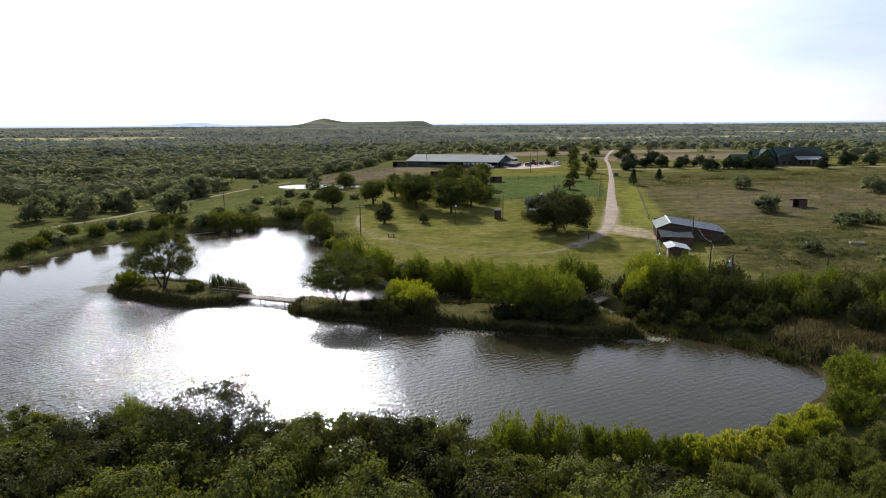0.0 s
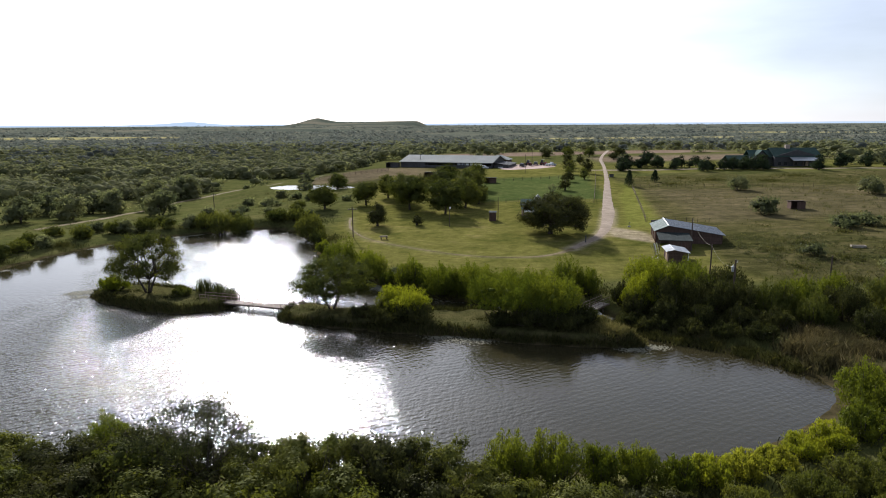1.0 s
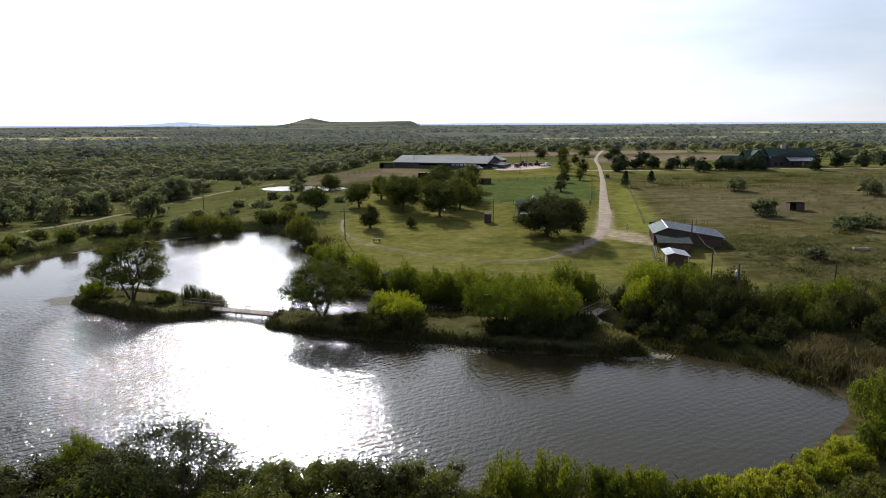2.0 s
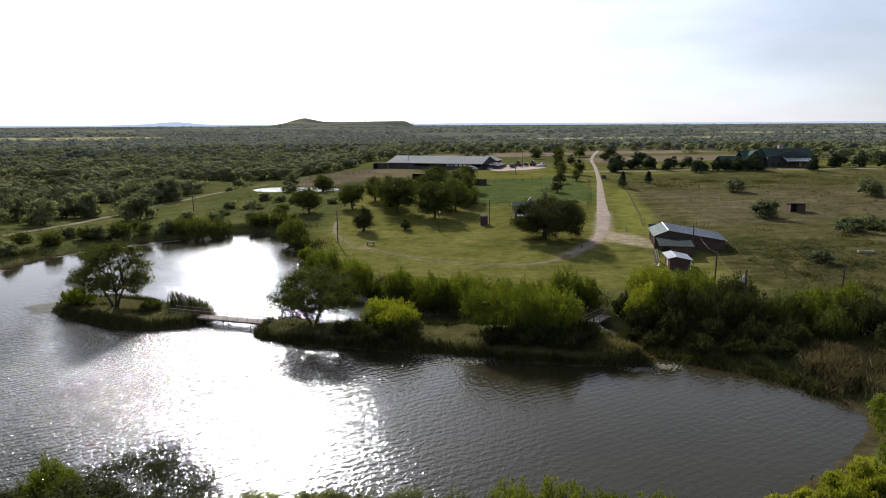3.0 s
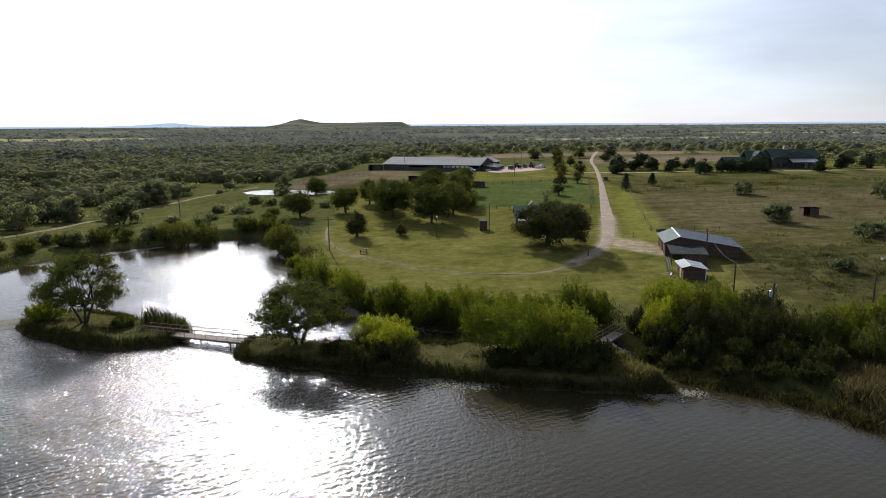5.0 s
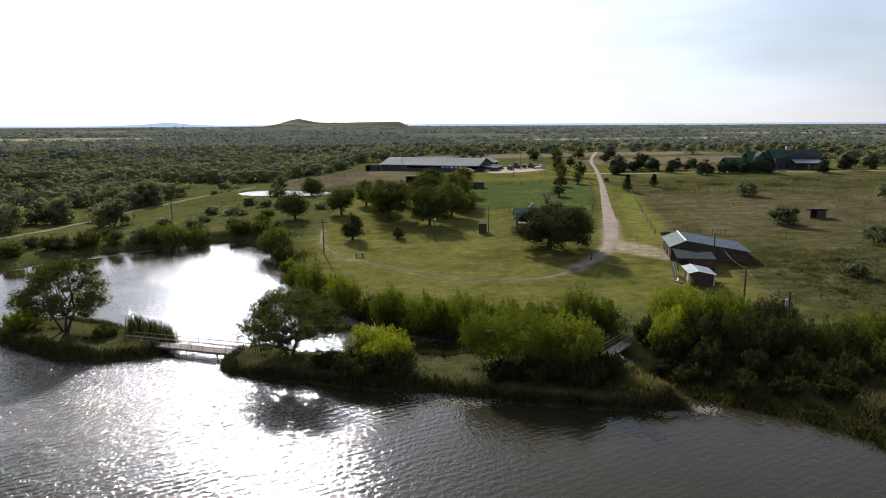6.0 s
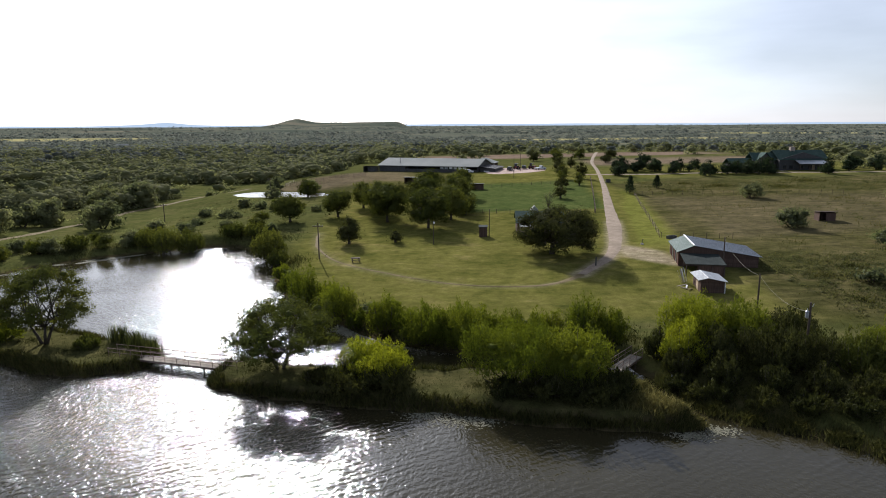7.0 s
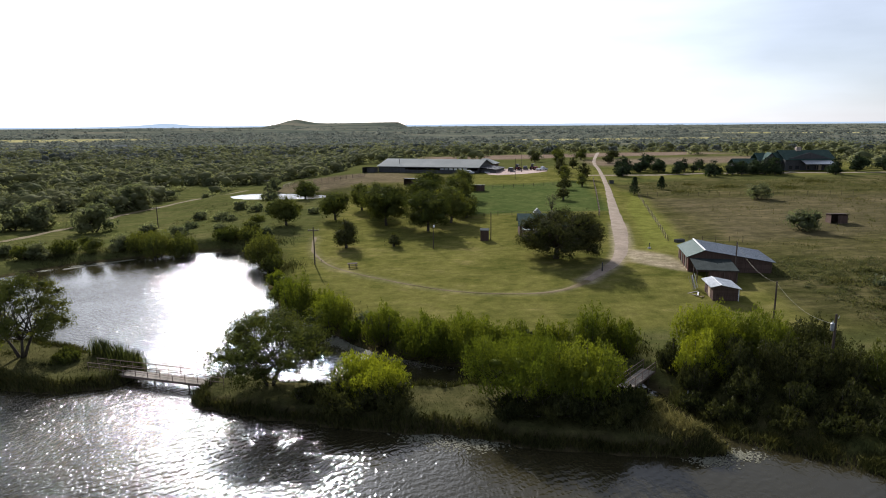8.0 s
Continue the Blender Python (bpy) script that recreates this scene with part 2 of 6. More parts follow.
def water_material():
    m, n, l, p = material("pond_water")
    big = noise_tex(n, l, 0.035, 3, 0.5)
    murk = noise_tex(n, l, 0.08, 4, 0.6)
    l.new(ramp(n, l, murk.outputs["Fac"], [(0.3, (0.021, 0.0178, 0.0080)), (0.7, (0.030, 0.0256, 0.0120))]).outputs["Color"], p.inputs["Base Color"])
    p.inputs["IOR"].default_value = 1.33
    p.inputs["Specular IOR Level"].default_value = 0.46
    p.inputs["Roughness"].default_value = 0.075
    co = n.new("ShaderNodeTexCoord")
    xyz = n.new("ShaderNodeSeparateXYZ")
    l.new(co.outputs["Object"], xyz.inputs["Vector"])
    # the wind's edges wander
    stray = n.new("ShaderNodeMath")
    stray.operation = "MULTIPLY_ADD"
    stray.inputs[1].default_value = 40.0
    l.new(noise_tex(n, l, 0.09, 2, 0.5, stretch=(1.0, 0.6, 1)).outputs["Fac"], stray.inputs[0]), l.new(xyz.outputs["X"], stray.inputs[2])

    def between(axis, a, b, c, d):
        r = n.new("ShaderNodeMapRange")
        r.interpolation_type = "SMOOTHSTEP"
        for key, v in (("From Min", a), ("From Max", b), ("To Min", c), ("To Max", d)):
            r.inputs[key].default_value = v
        l.new(stray.outputs["Value"] if axis == "X" else xyz.outputs[axis], r.inputs["Value"])
        return r.outputs["Result"]

    def times(a, b):
        k = n.new("ShaderNodeMath")
        k.operation = "MULTIPLY"
        l.new(a, k.inputs[0]), l.new(b, k.inputs[1])
        return k.outputs["Value"]
    # wind ruffles the open water; it lies calmer under the west bank, in the east corner and in slicks beyond the islets
    slick = noise_tex(n, l, 0.05, 3, 0.5, stretch=(0.55, 1.5, 1))
    slicks = ramp(n, l, slick.outputs["Fac"], [(0.40, (0.6, 0.6, 0.6)), (0.58, (1.0, 1.0, 1.0))]).outputs["Color"]
    beyond = between("Y", 96.0, 106.0, 0.0, 1.0)
    calm = ramp(n, l, big.outputs["Fac"], [(0.36, (0.7, 0.7, 0.7)), (0.58, (1.0, 1.0, 1.0))]).outputs["Color"]
    gust = mix(n, l, beyond, calm, mix(n, l, 1.0, slicks, (0.54, 0.54, 0.54), "MULTIPLY"))
    gust = times(times(gust, between("X", -54.0, -30.0, 0.14, 1.0)), between("X", -24.0, 40.0, 1.0, 0.2))
    # wavelets with uneven crests, a finer chop on them, and long regular ripples
    swell = noise_tex(n, l, 1.35, 1, 0.5, stretch=(1.4, 0.78, 1))
    chop = noise_tex(n, l, 3.1, 1, 0.5, stretch=(1.5, 0.95, 1))
    wave = n.new("ShaderNodeTexWave")
    wave.inputs["Scale"].default_value, wave.inputs["Distortion"].default_value = 0.42, 7.0
    wave.inputs["Detail"].default_value, wave.inputs["Detail Scale"].default_value = 2.0, 0.5
    turn = n.new("ShaderNodeMapping")
    turn.inputs["Rotation"].default_value = (0, 0, radians(62))
    l.new(co.outputs["Object"], turn.inputs["Vector"]), l.new(turn.outputs["Vector"], wave.inputs["Vector"])
    h = mix(n, l, 0.42, swell.outputs["Fac"], chop.outputs["Fac"])
    h = mix(n, l, 0.085, h, wave.outputs["Fac"])
    b = bump(n, l, p, h, 1.0, 0.28)
    l.new(gust, b.inputs["Strength"])
    return m


WATER = water_material()


def ground_material():
    m, n, l, p = material("ground_cover")

    def att(name):
        a = n.new("ShaderNodeAttribute")
        a.attribute_name = name
        return a.outputs["Fac"]
    huge = noise_tex(n, l, 0.012, 5, 0.6)
    big = noise_tex(n, l, 0.09, 6, 0.62)
    mid = noise_tex(n, l, 0.6, 6, 0.68)
    fine = noise_tex(n, l, 5.0, 5, 0.75)
    blot = mix(n, l, 0.45, big.outputs["Fac"], noise_tex(n, l, 0.28, 5, 0.6, stretch=(0.8, 1.3, 1)).outputs["Fac"])
    streak = mix(n, l, 0.5, big.outputs["Fac"], noise_tex(n, l, 0.22, 6, 0.65, stretch=(0.35, 1.5, 1)).outputs["Fac"])
    wild = ramp(n, l, streak, [(0.3, (0.05, 0.06, 0.018)), (0.5, (0.085, 0.088, 0.03)), (0.72, (0.14, 0.12, 0.052))]).outputs["Color"]
    lawn = ramp(n, l, blot, [(0.34, (0.060, 0.066, 0.016)), (0.45, (0.108, 0.105, 0.027)), (0.55, (0.145, 0.133, 0.038)), (0.67, (0.21, 0.172, 0.068))]).outputs["Color"]
    dry = ramp(n, l, streak, [(0.36, (0.036, 0.038, 0.014)), (0.45, (0.062, 0.059, 0.022)), (0.55, (0.089, 0.078, 0.034)), (0.65, (0.136, 0.110, 0.056))]).outputs["Color"]
    tuft = noise_tex(n, l, 0.42, 7, 0.72, stretch=(0.6, 1.5, 1))
    dry = mix(n, l, 1.0, dry, ramp(n, l, tuft.outputs["Fac"], [(0.36, (0.66, 0.7, 0.68)), (0.5, (1.0, 1.0, 0.97)), (0.64, (1.35, 1.3, 1.28))]).outputs["Color"], "MULTIPLY")
    paddock = ramp(n, l, blot, [(0.36, (0.052, 0.074, 0.022)), (0.62, (0.095, 0.11, 0.036))]).outputs["Color"]
    # bare bank soil; the same dark brown also paints shade on the islets
    soil_shade = ramp(n, l, mid.outputs["Fac"], [(0.3, (0.028, 0.022, 0.013)), (0.7, (0.072, 0.053, 0.032))]).outputs["Color"]
    straw = ramp(n, l, huge.outputs["Fac"], [(0.35, (0.26, 0.235, 0.10)), (0.65, (0.40, 0.35, 0.18))]).outputs["Color"]
    plough = ramp(n, l, big.outputs["Fac"], [(0.3, (0.15, 0.105, 0.08)), (0.7, (0.23, 0.17, 0.13))]).outputs["Color"]
    # far scrub in bands, with distance haze mixed into its greyed colour
    band = noise_tex(n, l, 0.012, 5, 0.6, stretch=(0.3, 1.5, 1))
    scrub = ramp(n, l, band.outputs["Fac"], [(0.36, (0.068, 0.080, 0.064)), (0.5, (0.108, 0.115, 0.090)), (0.64, (0.185, 0.168, 0.125))]).outputs["Color"]
    c = mix(n, l, att("lawn"), wild, lawn)
    # leaf litter under the creek wood, darkened so gaps read as shade
    shaded_litter = ramp(n, l, mid.outputs["Fac"], [(0.3, (0.04, 0.043, 0.016)), (0.7, (0.085, 0.085, 0.034))]).outputs["Color"]
    c = mix(n, l, att("wood"), c, shaded_litter)
    c = mix(n, l, att("scrub"), c, scrub)
    c = mix(n, l, att("paddock"), c, paddock)
    c = mix(n, l, att("dry"), c, dry)
    verge = ramp(n, l, blot, [(0.36, (0.108, 0.116, 0.024)), (0.62, (0.172, 0.168, 0.042))]).outputs["Color"]
    c = mix(n, l, att("verge"), c, verge)
    c = mix(n, l, att("straw"), c, straw)
    c = mix(n, l, att("plough"), c, plough)
    stones = ramp(n, l, mid.outputs["Fac"], [(0.3, (0.26, 0.20, 0.14)), (0.7, (0.42, 0.35, 0.26))]).outputs["Color"]
    c = mix(n, l, att("gravel"), c, stones)
    c = mix(n, l, att("soil_shade"), c, soil_shade)
    grain = ramp(n, l, mid.outputs["Fac"], [(0.25, (0.5, 0.52, 0.5)), (0.75, (1.4, 1.36, 1.3))]).outputs["Color"]
    grain2 = ramp(n, l, fine.outputs["Fac"], [(0.25, (0.68, 0.7, 0.68)), (0.75, (1.25, 1.25, 1.2))]).outputs["Color"]
    c = mix(n, l, 0.75, c, mix(n, l, 1.0, c, grain, "MULTIPLY"))
    c = mix(n, l, 1.0, c, grain2, "MULTIPLY")
    l.new(c, p.inputs["Base Color"])
    p.inputs["Roughness"].default_value = 0.95
    p.inputs["Specular IOR Level"].default_value = 0.0
    h = mix(n, l, 0.5, mid.outputs["Fac"], fine.outputs["Fac"])
    bump(n, l, p, h, 0.8, 0.25)
    return m


GROUND = ground_material()


# ---------------------------------------------------------------- the lie of the land
def ease(a, b, x):
    k = np.clip((x - a) / (b - a), 0, 1)
    return k * k * (3 - 2 * k)


POND = [(-70, 54), (-80, 75), (-86, 100), (-86, 113), (-85.5, 122), (-83.5, 131), (-81, 139.5), (-76, 148), (-70, 153.5), (-63, 157.3),
        (-57, 162), (-50, 165), (-43, 163.8), (-36, 154.5), (-32, 145), (-29, 136), (-26.5, 128), (-23, 119.5), (-16.7, 112.6),
        (-12.5, 107), (-6, 100.5), (-1, 98), (3.5, 95.8), (10, 94.8), (16, 94.4), (20, 93), (22.6, 90), (23.6, 86), (25, 82), (27, 79.4),
        (32, 76.8), (36.4, 72.6), (38, 69.4), (40, 66.5), (38.5, 62), (34.2, 57.7), (30.6, 54.7), (24.2, 51.4), (19, 50.5), (14, 49.5),
        (5, 48.5), (-5, 47.5), (-15, 48.2), (-21, 49.4), (-25, 51.6), (-30, 51.2), (-36, 48.4), (-45, 47.6), (-58, 48)]
ISLE_WEST = [(-59.2, 101.2), (-54, 96.6), (-48, 93.4), (-43.5, 91.5), (-38, 91), (-34, 92), (-33, 94.5), (-34, 97), (-38, 100), (-42.2, 101.8),
             (-48.5, 104.8), (-51, 106), (-54.5, 105)]
ISLE_EAST = [(-24.4, 88), (-20.5, 86), (-17, 85), (-13.2, 84), (-8.3, 82.4), (-2, 81.6), (2, 81), (4.2, 80.3), (6, 78.8), (13, 77.7), (18, 77.3),
             (21, 76.8), (24.1, 77.5), (22.3, 80.4), (20.9, 85), (19.3, 87.3), (16, 89), (12.9, 90), (3.6, 90.3), (-3.6, 90.4), (-12.7, 91.2),
             (-16.4, 91.8), (-20.7, 94.2), (-23.2, 93.8), (-24.6, 91)]


def rounded(poly, rounds=2, wobble=0.25, seed=3):
    p = np.array(poly, float)
    for _ in range(rounds):
        q = np.roll(p, -1, 0)
        p = np.stack([0.75 * p + 0.25 * q, 0.25 * p + 0.75 * q], 1).reshape(-1, 2)
    return p + np.random.default_rng(seed).normal(0, wobble, p.shape)


def outside(poly, x, y):
    """Metres from the outline, negative inside it."""
    x, y = np.asarray(x, float), np.asarray(y, float)
    best, inside = np.full(x.shape, 1e9), np.zeros(x.shape, bool)
    for (ax, ay), (bx, by) in zip(poly, np.roll(poly, -1, 0)):
        dx, dy = bx - ax, by - ay
        k = np.clip(((x - ax) * dx + (y - ay) * dy) / (dx * dx + dy * dy + 1e-9), 0, 1)
        best = np.minimum(best, np.hypot(x - ax - k * dx, y - ay - k * dy))
        if abs(dy) > 1e-9:
            inside ^= ((ay > y) != (by > y)) & (x < (y - ay) / dy * dx + ax)
    return np.where(inside, -best, best)


FAR_POND = [(-73, 251), (-75, 263), (-69, 268), (-55, 267), (-41, 263), (-38.6, 251), (-46, 248.6), (-58, 249.5)]
FAR_WATER_Z = 1.5
POND_R, WEST_R, EAST_R = rounded(POND), rounded(ISLE_WEST, seed=4), rounded(ISLE_EAST, seed=5)
FAR_POND_R = rounded(FAR_POND, 2, 0.3, 6)


def wavy(x, y, scale, seed):
    """Cheap smooth unevenness, about -1 to 1."""
    r = np.random.default_rng(seed)
    out = 0
    for k in range(5):
        a, f, ph = r.uniform(0, 6.28), r.uniform(0.6, 1.7) / scale, r.uniform(0, 6.28, 2)
        out = out + np.sin((x * math.cos(a) + y * math.sin(a)) * f + ph[0]) * np.cos((y * math.cos(a) - x * math.sin(a)) * f * 0.7 + ph[1])
    return out / 2.5


def base_height(x, y):
    east = ease(-95, -25, x)
    rise = 0.026 * np.clip(y - 97, 0, 130) + 0.012 * np.clip(y - 227, 0, 150)
    lawn = 1.1 + rise + 0.02 * np.clip(x, 0, 160) * ease(90, 130, y)
    west = 0.9 - 2.0 * ease(150, 230, y)
    z = west + (lawn - west) * east
    far = ease(320, 700, y)
    plain = 3 + 6 * ease(800, 4600, y) + 2.5 * wavy(x, y, 260, 8) * ease(600, 1200, y)
    hill = 20 * np.exp(-((x + 645) / 54) ** 2 - ((y - 3000) / 160) ** 2) + (27 + 3.2 * wavy(x, y, 75, 9)) * ease(-930, -660, x) * ease(-110, -185, x) * np.exp(-((y - 3050) / 330) ** 2)
    hill = hill + 11 * np.exp(-((x + 900) / 900) ** 2 - ((y - 2100) / 200) ** 2)
    return z * (1 - far) + far * plain + hill


def ground_height(x, y):
    x, y = np.asarray(x, float), np.asarray(y, float)
    s = outside(POND_R, x, y)
    b = base_height(x, y) + 0.10 * wavy(x, y, 7, 2)
    b = np.where(y < 75, np.maximum(b, 1.0), b)
    land = 0.03 + (b - 0.03) * ease(-0.4, 5.0, s)
    z = np.where(s > 0, land, -1.4 + 1.45 * ease(-4.5, 0.2, s))
    f = outside(FAR_POND_R, x, y)
    z = np.where(f < 22, FAR_WATER_Z + 0.15 + (z - FAR_WATER_Z - 0.15) * ease(2, 22, f), z)
    z = np.where(f < 0.5, FAR_WATER_Z + 0.15 - 0.7 * ease(0.5, -2.0, f), z)
    for isle, top in ((WEST_R, 0.9), (EAST_R, 1.0)):
        d = -outside(isle, x, y)
        zi = np.where(d > 0, 0.04 + (top + 0.15 * wavy(x, y, 4, 6) - 0.04) * ease(-0.2, 1.0, d), -1.4 + 1.45 * ease(-3.5, 0.2, d))
        z = np.maximum(z, np.where(s < 0, zi, -9))
    return z


def zat(x, y):
    return float(ground_height(np.array([x]), np.array([y]))[0])


def fine_mesh(name, verts, faces, mats=()):
    """A mesh from arrays; faces all of one size."""
    verts, faces = np.asarray(verts, np.float32), np.asarray(faces, np.int32)
    me = bpy.data.meshes.new(name)
    me.vertices.add(len(verts))
    me.vertices.foreach_set("co", verts.ravel())
    k = faces.shape[1]
    me.loops.add(faces.size)
    me.loops.foreach_set("vertex_index", faces.ravel())
    me.polygons.add(len(faces))
    me.polygons.foreach_set("loop_start", np.arange(0, faces.size, k, dtype=np.int32))
    me.update(calc_edges=True)
    for m in mats:
        me.materials.append(m)
    return me


def spaced(stops):
    """Grid lines: (from, to, step) runs joined."""
    out = [np.arange(a, b, s) for a, b, s in stops]
    return np.concatenate(out)


DRIVE = [(112, 470), (90, 390), (76.6, 339.3), (71.3, 307.4), (57.7, 242.6), (46.5, 194.8), (40.6, 168), (35.6, 148.5), (31.8, 138.5), (27.2, 131.4), (23.5, 126)]
TRACK = [(23.5, 126), (20, 122.4), (15.6, 120.4), (6.4, 121.2), (-2.2, 125), (-11.7, 132), (-18.3, 138.2), (-22.9, 146.7), (-25.1, 154.1), (-26.5, 165.4)]
YARD = [(34.5, 146), (37, 147.5), (42.2, 141.5), (43.6, 132.5), (41.4, 130.0), (38, 133.4), (34, 138)]


def from_line(line, x, y):
    """Metres from a line of points."""
    best = np.full(np.shape(x), 1e9)
    for (ax, ay), (bx, by) in zip(line, line[1:]):
        k = np.clip(((x - ax) * (bx - ax) + (y - ay) * (by - ay)) / ((bx - ax) ** 2 + (by - ay) ** 2), 0, 1)
        best = np.minimum(best, np.hypot(x - ax - k * (bx - ax), y - ay - k * (by - ay)))
    return best


def creek_wood(x, y):
    """How closely the creek's wood stands, 0 to 1."""
    w = wavy(x, y, 45, 31) * 0.5 + wavy(x, y, 170, 32) * 0.6
    edge = -100 + 34 * ease(262, 290, y) - 0.10 * np.clip(y - 290, 0, 400)
    return ease(edge, edge - 12, x + 5 * w) * ease(226, 246, y + 9 * w) * ease(-0.3, -0.1, wavy(x, y, 17, 35) * 0.4 + wavy(x, y, 48, 36) * 0.6)


def fields(x, y):
    """What grows where, 0 to 1."""
    w = wavy(x, y, 9, 21)
    lawn = ease(-32, -24, x + 2 * w) * ease(101, 106, y + x * 0.08 * (x < 0) + 2 * w) * ease(60, 52, x + w - np.clip(y - 190, 0, 200) * 0.13) * ease(345, 300, y)
    lawn = np.maximum(lawn, 0.8 * ease(60, 80, x) * ease(255, 268, y + 3 * w) * ease(330, 300, y))
    dry = ease(46, 51, x + 0.6 * w - np.clip(y - 150, 0, 60) * 0.18) * ease(92, 112, y + 6 * w) * ease(262, 245, y + 8 * w)
    dry = np.maximum(dry, 0.7 * ease(40, 43, x) * ease(60, 64, y) * ease(88, 82, y))
    dry = np.maximum(dry, 0.65 * ease(-70, -45, x) * ease(240, 262, y) * ease(320, 300, y) * ease(20, 5, x))
    straw = np.zeros_like(x)
    for x0, x1, y0, y1 in ((-1100, -480, 980, 1180), (60, 170, 650, 720), (110, 460, 960, 1050), (600, 1500, 1300, 1450), (-260, -170, 290, 312), (250, 330, 430, 460)):
        e = 25
        straw = np.maximum(straw, ease(x0 - e, x0 + e, x + 8 * w) * ease(x1 + e, x1 - e, x + 8 * w) * ease(y0 - e, y0 + e, y + 8 * w) * ease(y1 + e, y1 - e, y + 8 * w))
    plough = ease(-25, 5, x) * ease(190, 150, x) * ease(392, 402, y + 5 * w) * ease(470, 445, y + 5 * w)
    plough = np.maximum(plough, 0.8 * ease(70, 80, x) * ease(200, 170, x) * ease(318, 326, y) * ease(380, 350, y))
    plough = np.maximum(plough, 0.5 * ease(-70, -55, x + 3 * w) * ease(-6, -18, x + 3 * w) * ease(266, 276, y + 3 * w) * ease(318, 310, y))
    s = np.minimum(np.abs(outside(POND_R, x, y)), np.minimum(np.abs(outside(WEST_R, x, y)), np.abs(outside(EAST_R, x, y))))
    plough = np.maximum(plough, 0.2 * ease(58, 66, x + 2 * w) * ease(150, 158, y + 2 * w) * ease(214, 204, y + 2 * w) * (x < 400))
    soil_shade = 0.85 * ease(1.5, 0.5, s + 0.5 * w)
    soil_shade = np.maximum(soil_shade, 0.35 * ease(24, 27, x) * ease(41, 37, x) * ease(77, 79, y) * ease(90, 84, y))
    gravel = ease(1.2, -1.2, outside(np.array(YARD, float), x, y) + 0.8 * w) * (0.8 + 0.2 * wavy(x, y, 2.5, 23))
    gravel = np.maximum(gravel, 0.6 * ease(2.6, 0.9, from_line(DRIVE, x, y) + 0.5 * w) * ease(178, 170, y))
    gravel = np.clip(np.maximum(gravel, 0.14 * ease(1.7, 0.5, from_line(TRACK, x, y) + 0.5 * w)), 0, 1)
    # islet tops browned as well, standing in for the trees' shade
    soil_shade = np.maximum(soil_shade, 0.35 * (outside(EAST_R, x, y) < 0) + 0.35 * (outside(WEST_R, x, y) < 0))
    paddock = ease(4, 12, x + w) * ease(50, 44, x + w - np.clip(y - 205, 0, 80) * 0.13) * ease(190, 194, y + w) * ease(266, 252, y + 3 * w)
    run = 31 + (y - 138) * 0.245 + 5.0
    verge = ease(run, run + 2, x + w) * (1 - dry) * ease(140, 152, y) * ease(258, 240, y) * ease(56, 53, x - np.clip(y - 150, 0, 110) * 0.2)
    creek = creek_wood(x, y)
    return {"wood": creek, "verge": verge, "gravel": gravel, "paddock": paddock, "scrub": ease(420, 900, y), "lawn": lawn, "dry": dry, "straw": straw, "plough": plough, "soil_shade": soil_shade}


def build_ground():
    gx = spaced([(-4800, -1200, 120), (-1200, -400, 40), (-400, -120, 10), (-120, -96, 3), (-96, 62, 0.8), (62, 130, 2.5), (130, 400, 10), (400, 1200, 40), (1200, 4801, 120)])
    gy = spaced([(-400, 0, 40), (0, 40, 5), (40, 176, 0.8), (176, 300, 2.5), (300, 700, 10), (700, 1500, 25), (1500, 4900, 50)])
    X, Y = np.meshgrid(gx, gy)
    x, y = X.ravel(), Y.ravel()
    z = ground_height(x, y)
    nx, ny = len(gx), len(gy)
    i = (np.arange(ny - 1)[:, None] * nx + np.arange(nx - 1)[None]).ravel()
    me = fine_mesh("ground", np.stack([x, y, z], 1), np.stack([i, i + 1, i + nx + 1, i + nx], 1), [GROUND])
    for key, v in fields(x, y).items():
        a = me.attributes.new(key, "FLOAT", "POINT")
        a.data.foreach_set("value", v.astype(np.float32))
    me.shade_smooth()
    return tagged(new("ground", me), "rolling pasture ground with mown lawn and dry field", "ground", kind="structure")


build_ground()
wx0, wx1, wy0, wy1 = -92.0, 46.0, 44.0, 170.0
me = bpy.data.meshes.new("water")
me.from_pydata([(wx0, wy0, 0), (wx1, wy0, 0), (wx1, wy1, 0), (wx0, wy1, 0)], [], [(0, 1, 2, 3)])
me.materials.append(WATER)
tagged(new("water", me), "murky wind-rippled pond water glittering in the sun", "water", kind="structure")

fp = FAR_POND_R.mean(0) + (FAR_POND_R - FAR_POND_R.mean(0)) * 1.04
me = bpy.data.meshes.new("water")
me.from_pydata([(x, y, FAR_WATER_Z) for x, y in fp], [], [tuple(range(len(fp)))])
me.materials.append(WATER)
tagged(new("water", me), "small bright stock pond in the rough pasture", "water", kind="structure")

# the last ridge on the horizon: distance haze painted in as pale colour and glow
HAZE_RIDGE, _n, _l, _p = material("hazy_far_ridge")
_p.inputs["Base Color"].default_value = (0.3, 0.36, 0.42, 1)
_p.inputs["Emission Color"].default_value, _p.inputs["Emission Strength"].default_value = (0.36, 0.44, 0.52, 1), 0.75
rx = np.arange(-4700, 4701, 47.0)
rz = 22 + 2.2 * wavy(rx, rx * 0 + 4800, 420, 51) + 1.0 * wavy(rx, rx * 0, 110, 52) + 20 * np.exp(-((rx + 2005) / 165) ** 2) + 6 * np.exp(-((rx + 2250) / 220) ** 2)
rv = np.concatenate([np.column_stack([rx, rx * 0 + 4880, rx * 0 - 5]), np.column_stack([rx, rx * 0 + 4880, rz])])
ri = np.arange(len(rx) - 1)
tagged(new("backdrop", fine_mesh("backdrop", rv, np.stack([ri, ri + 1, ri + 1 + len(rx), ri + len(rx)], 1), [HAZE_RIDGE])), "far ridge on the horizon, haze painted in as glowing blue-grey", "distance", kind="structure")


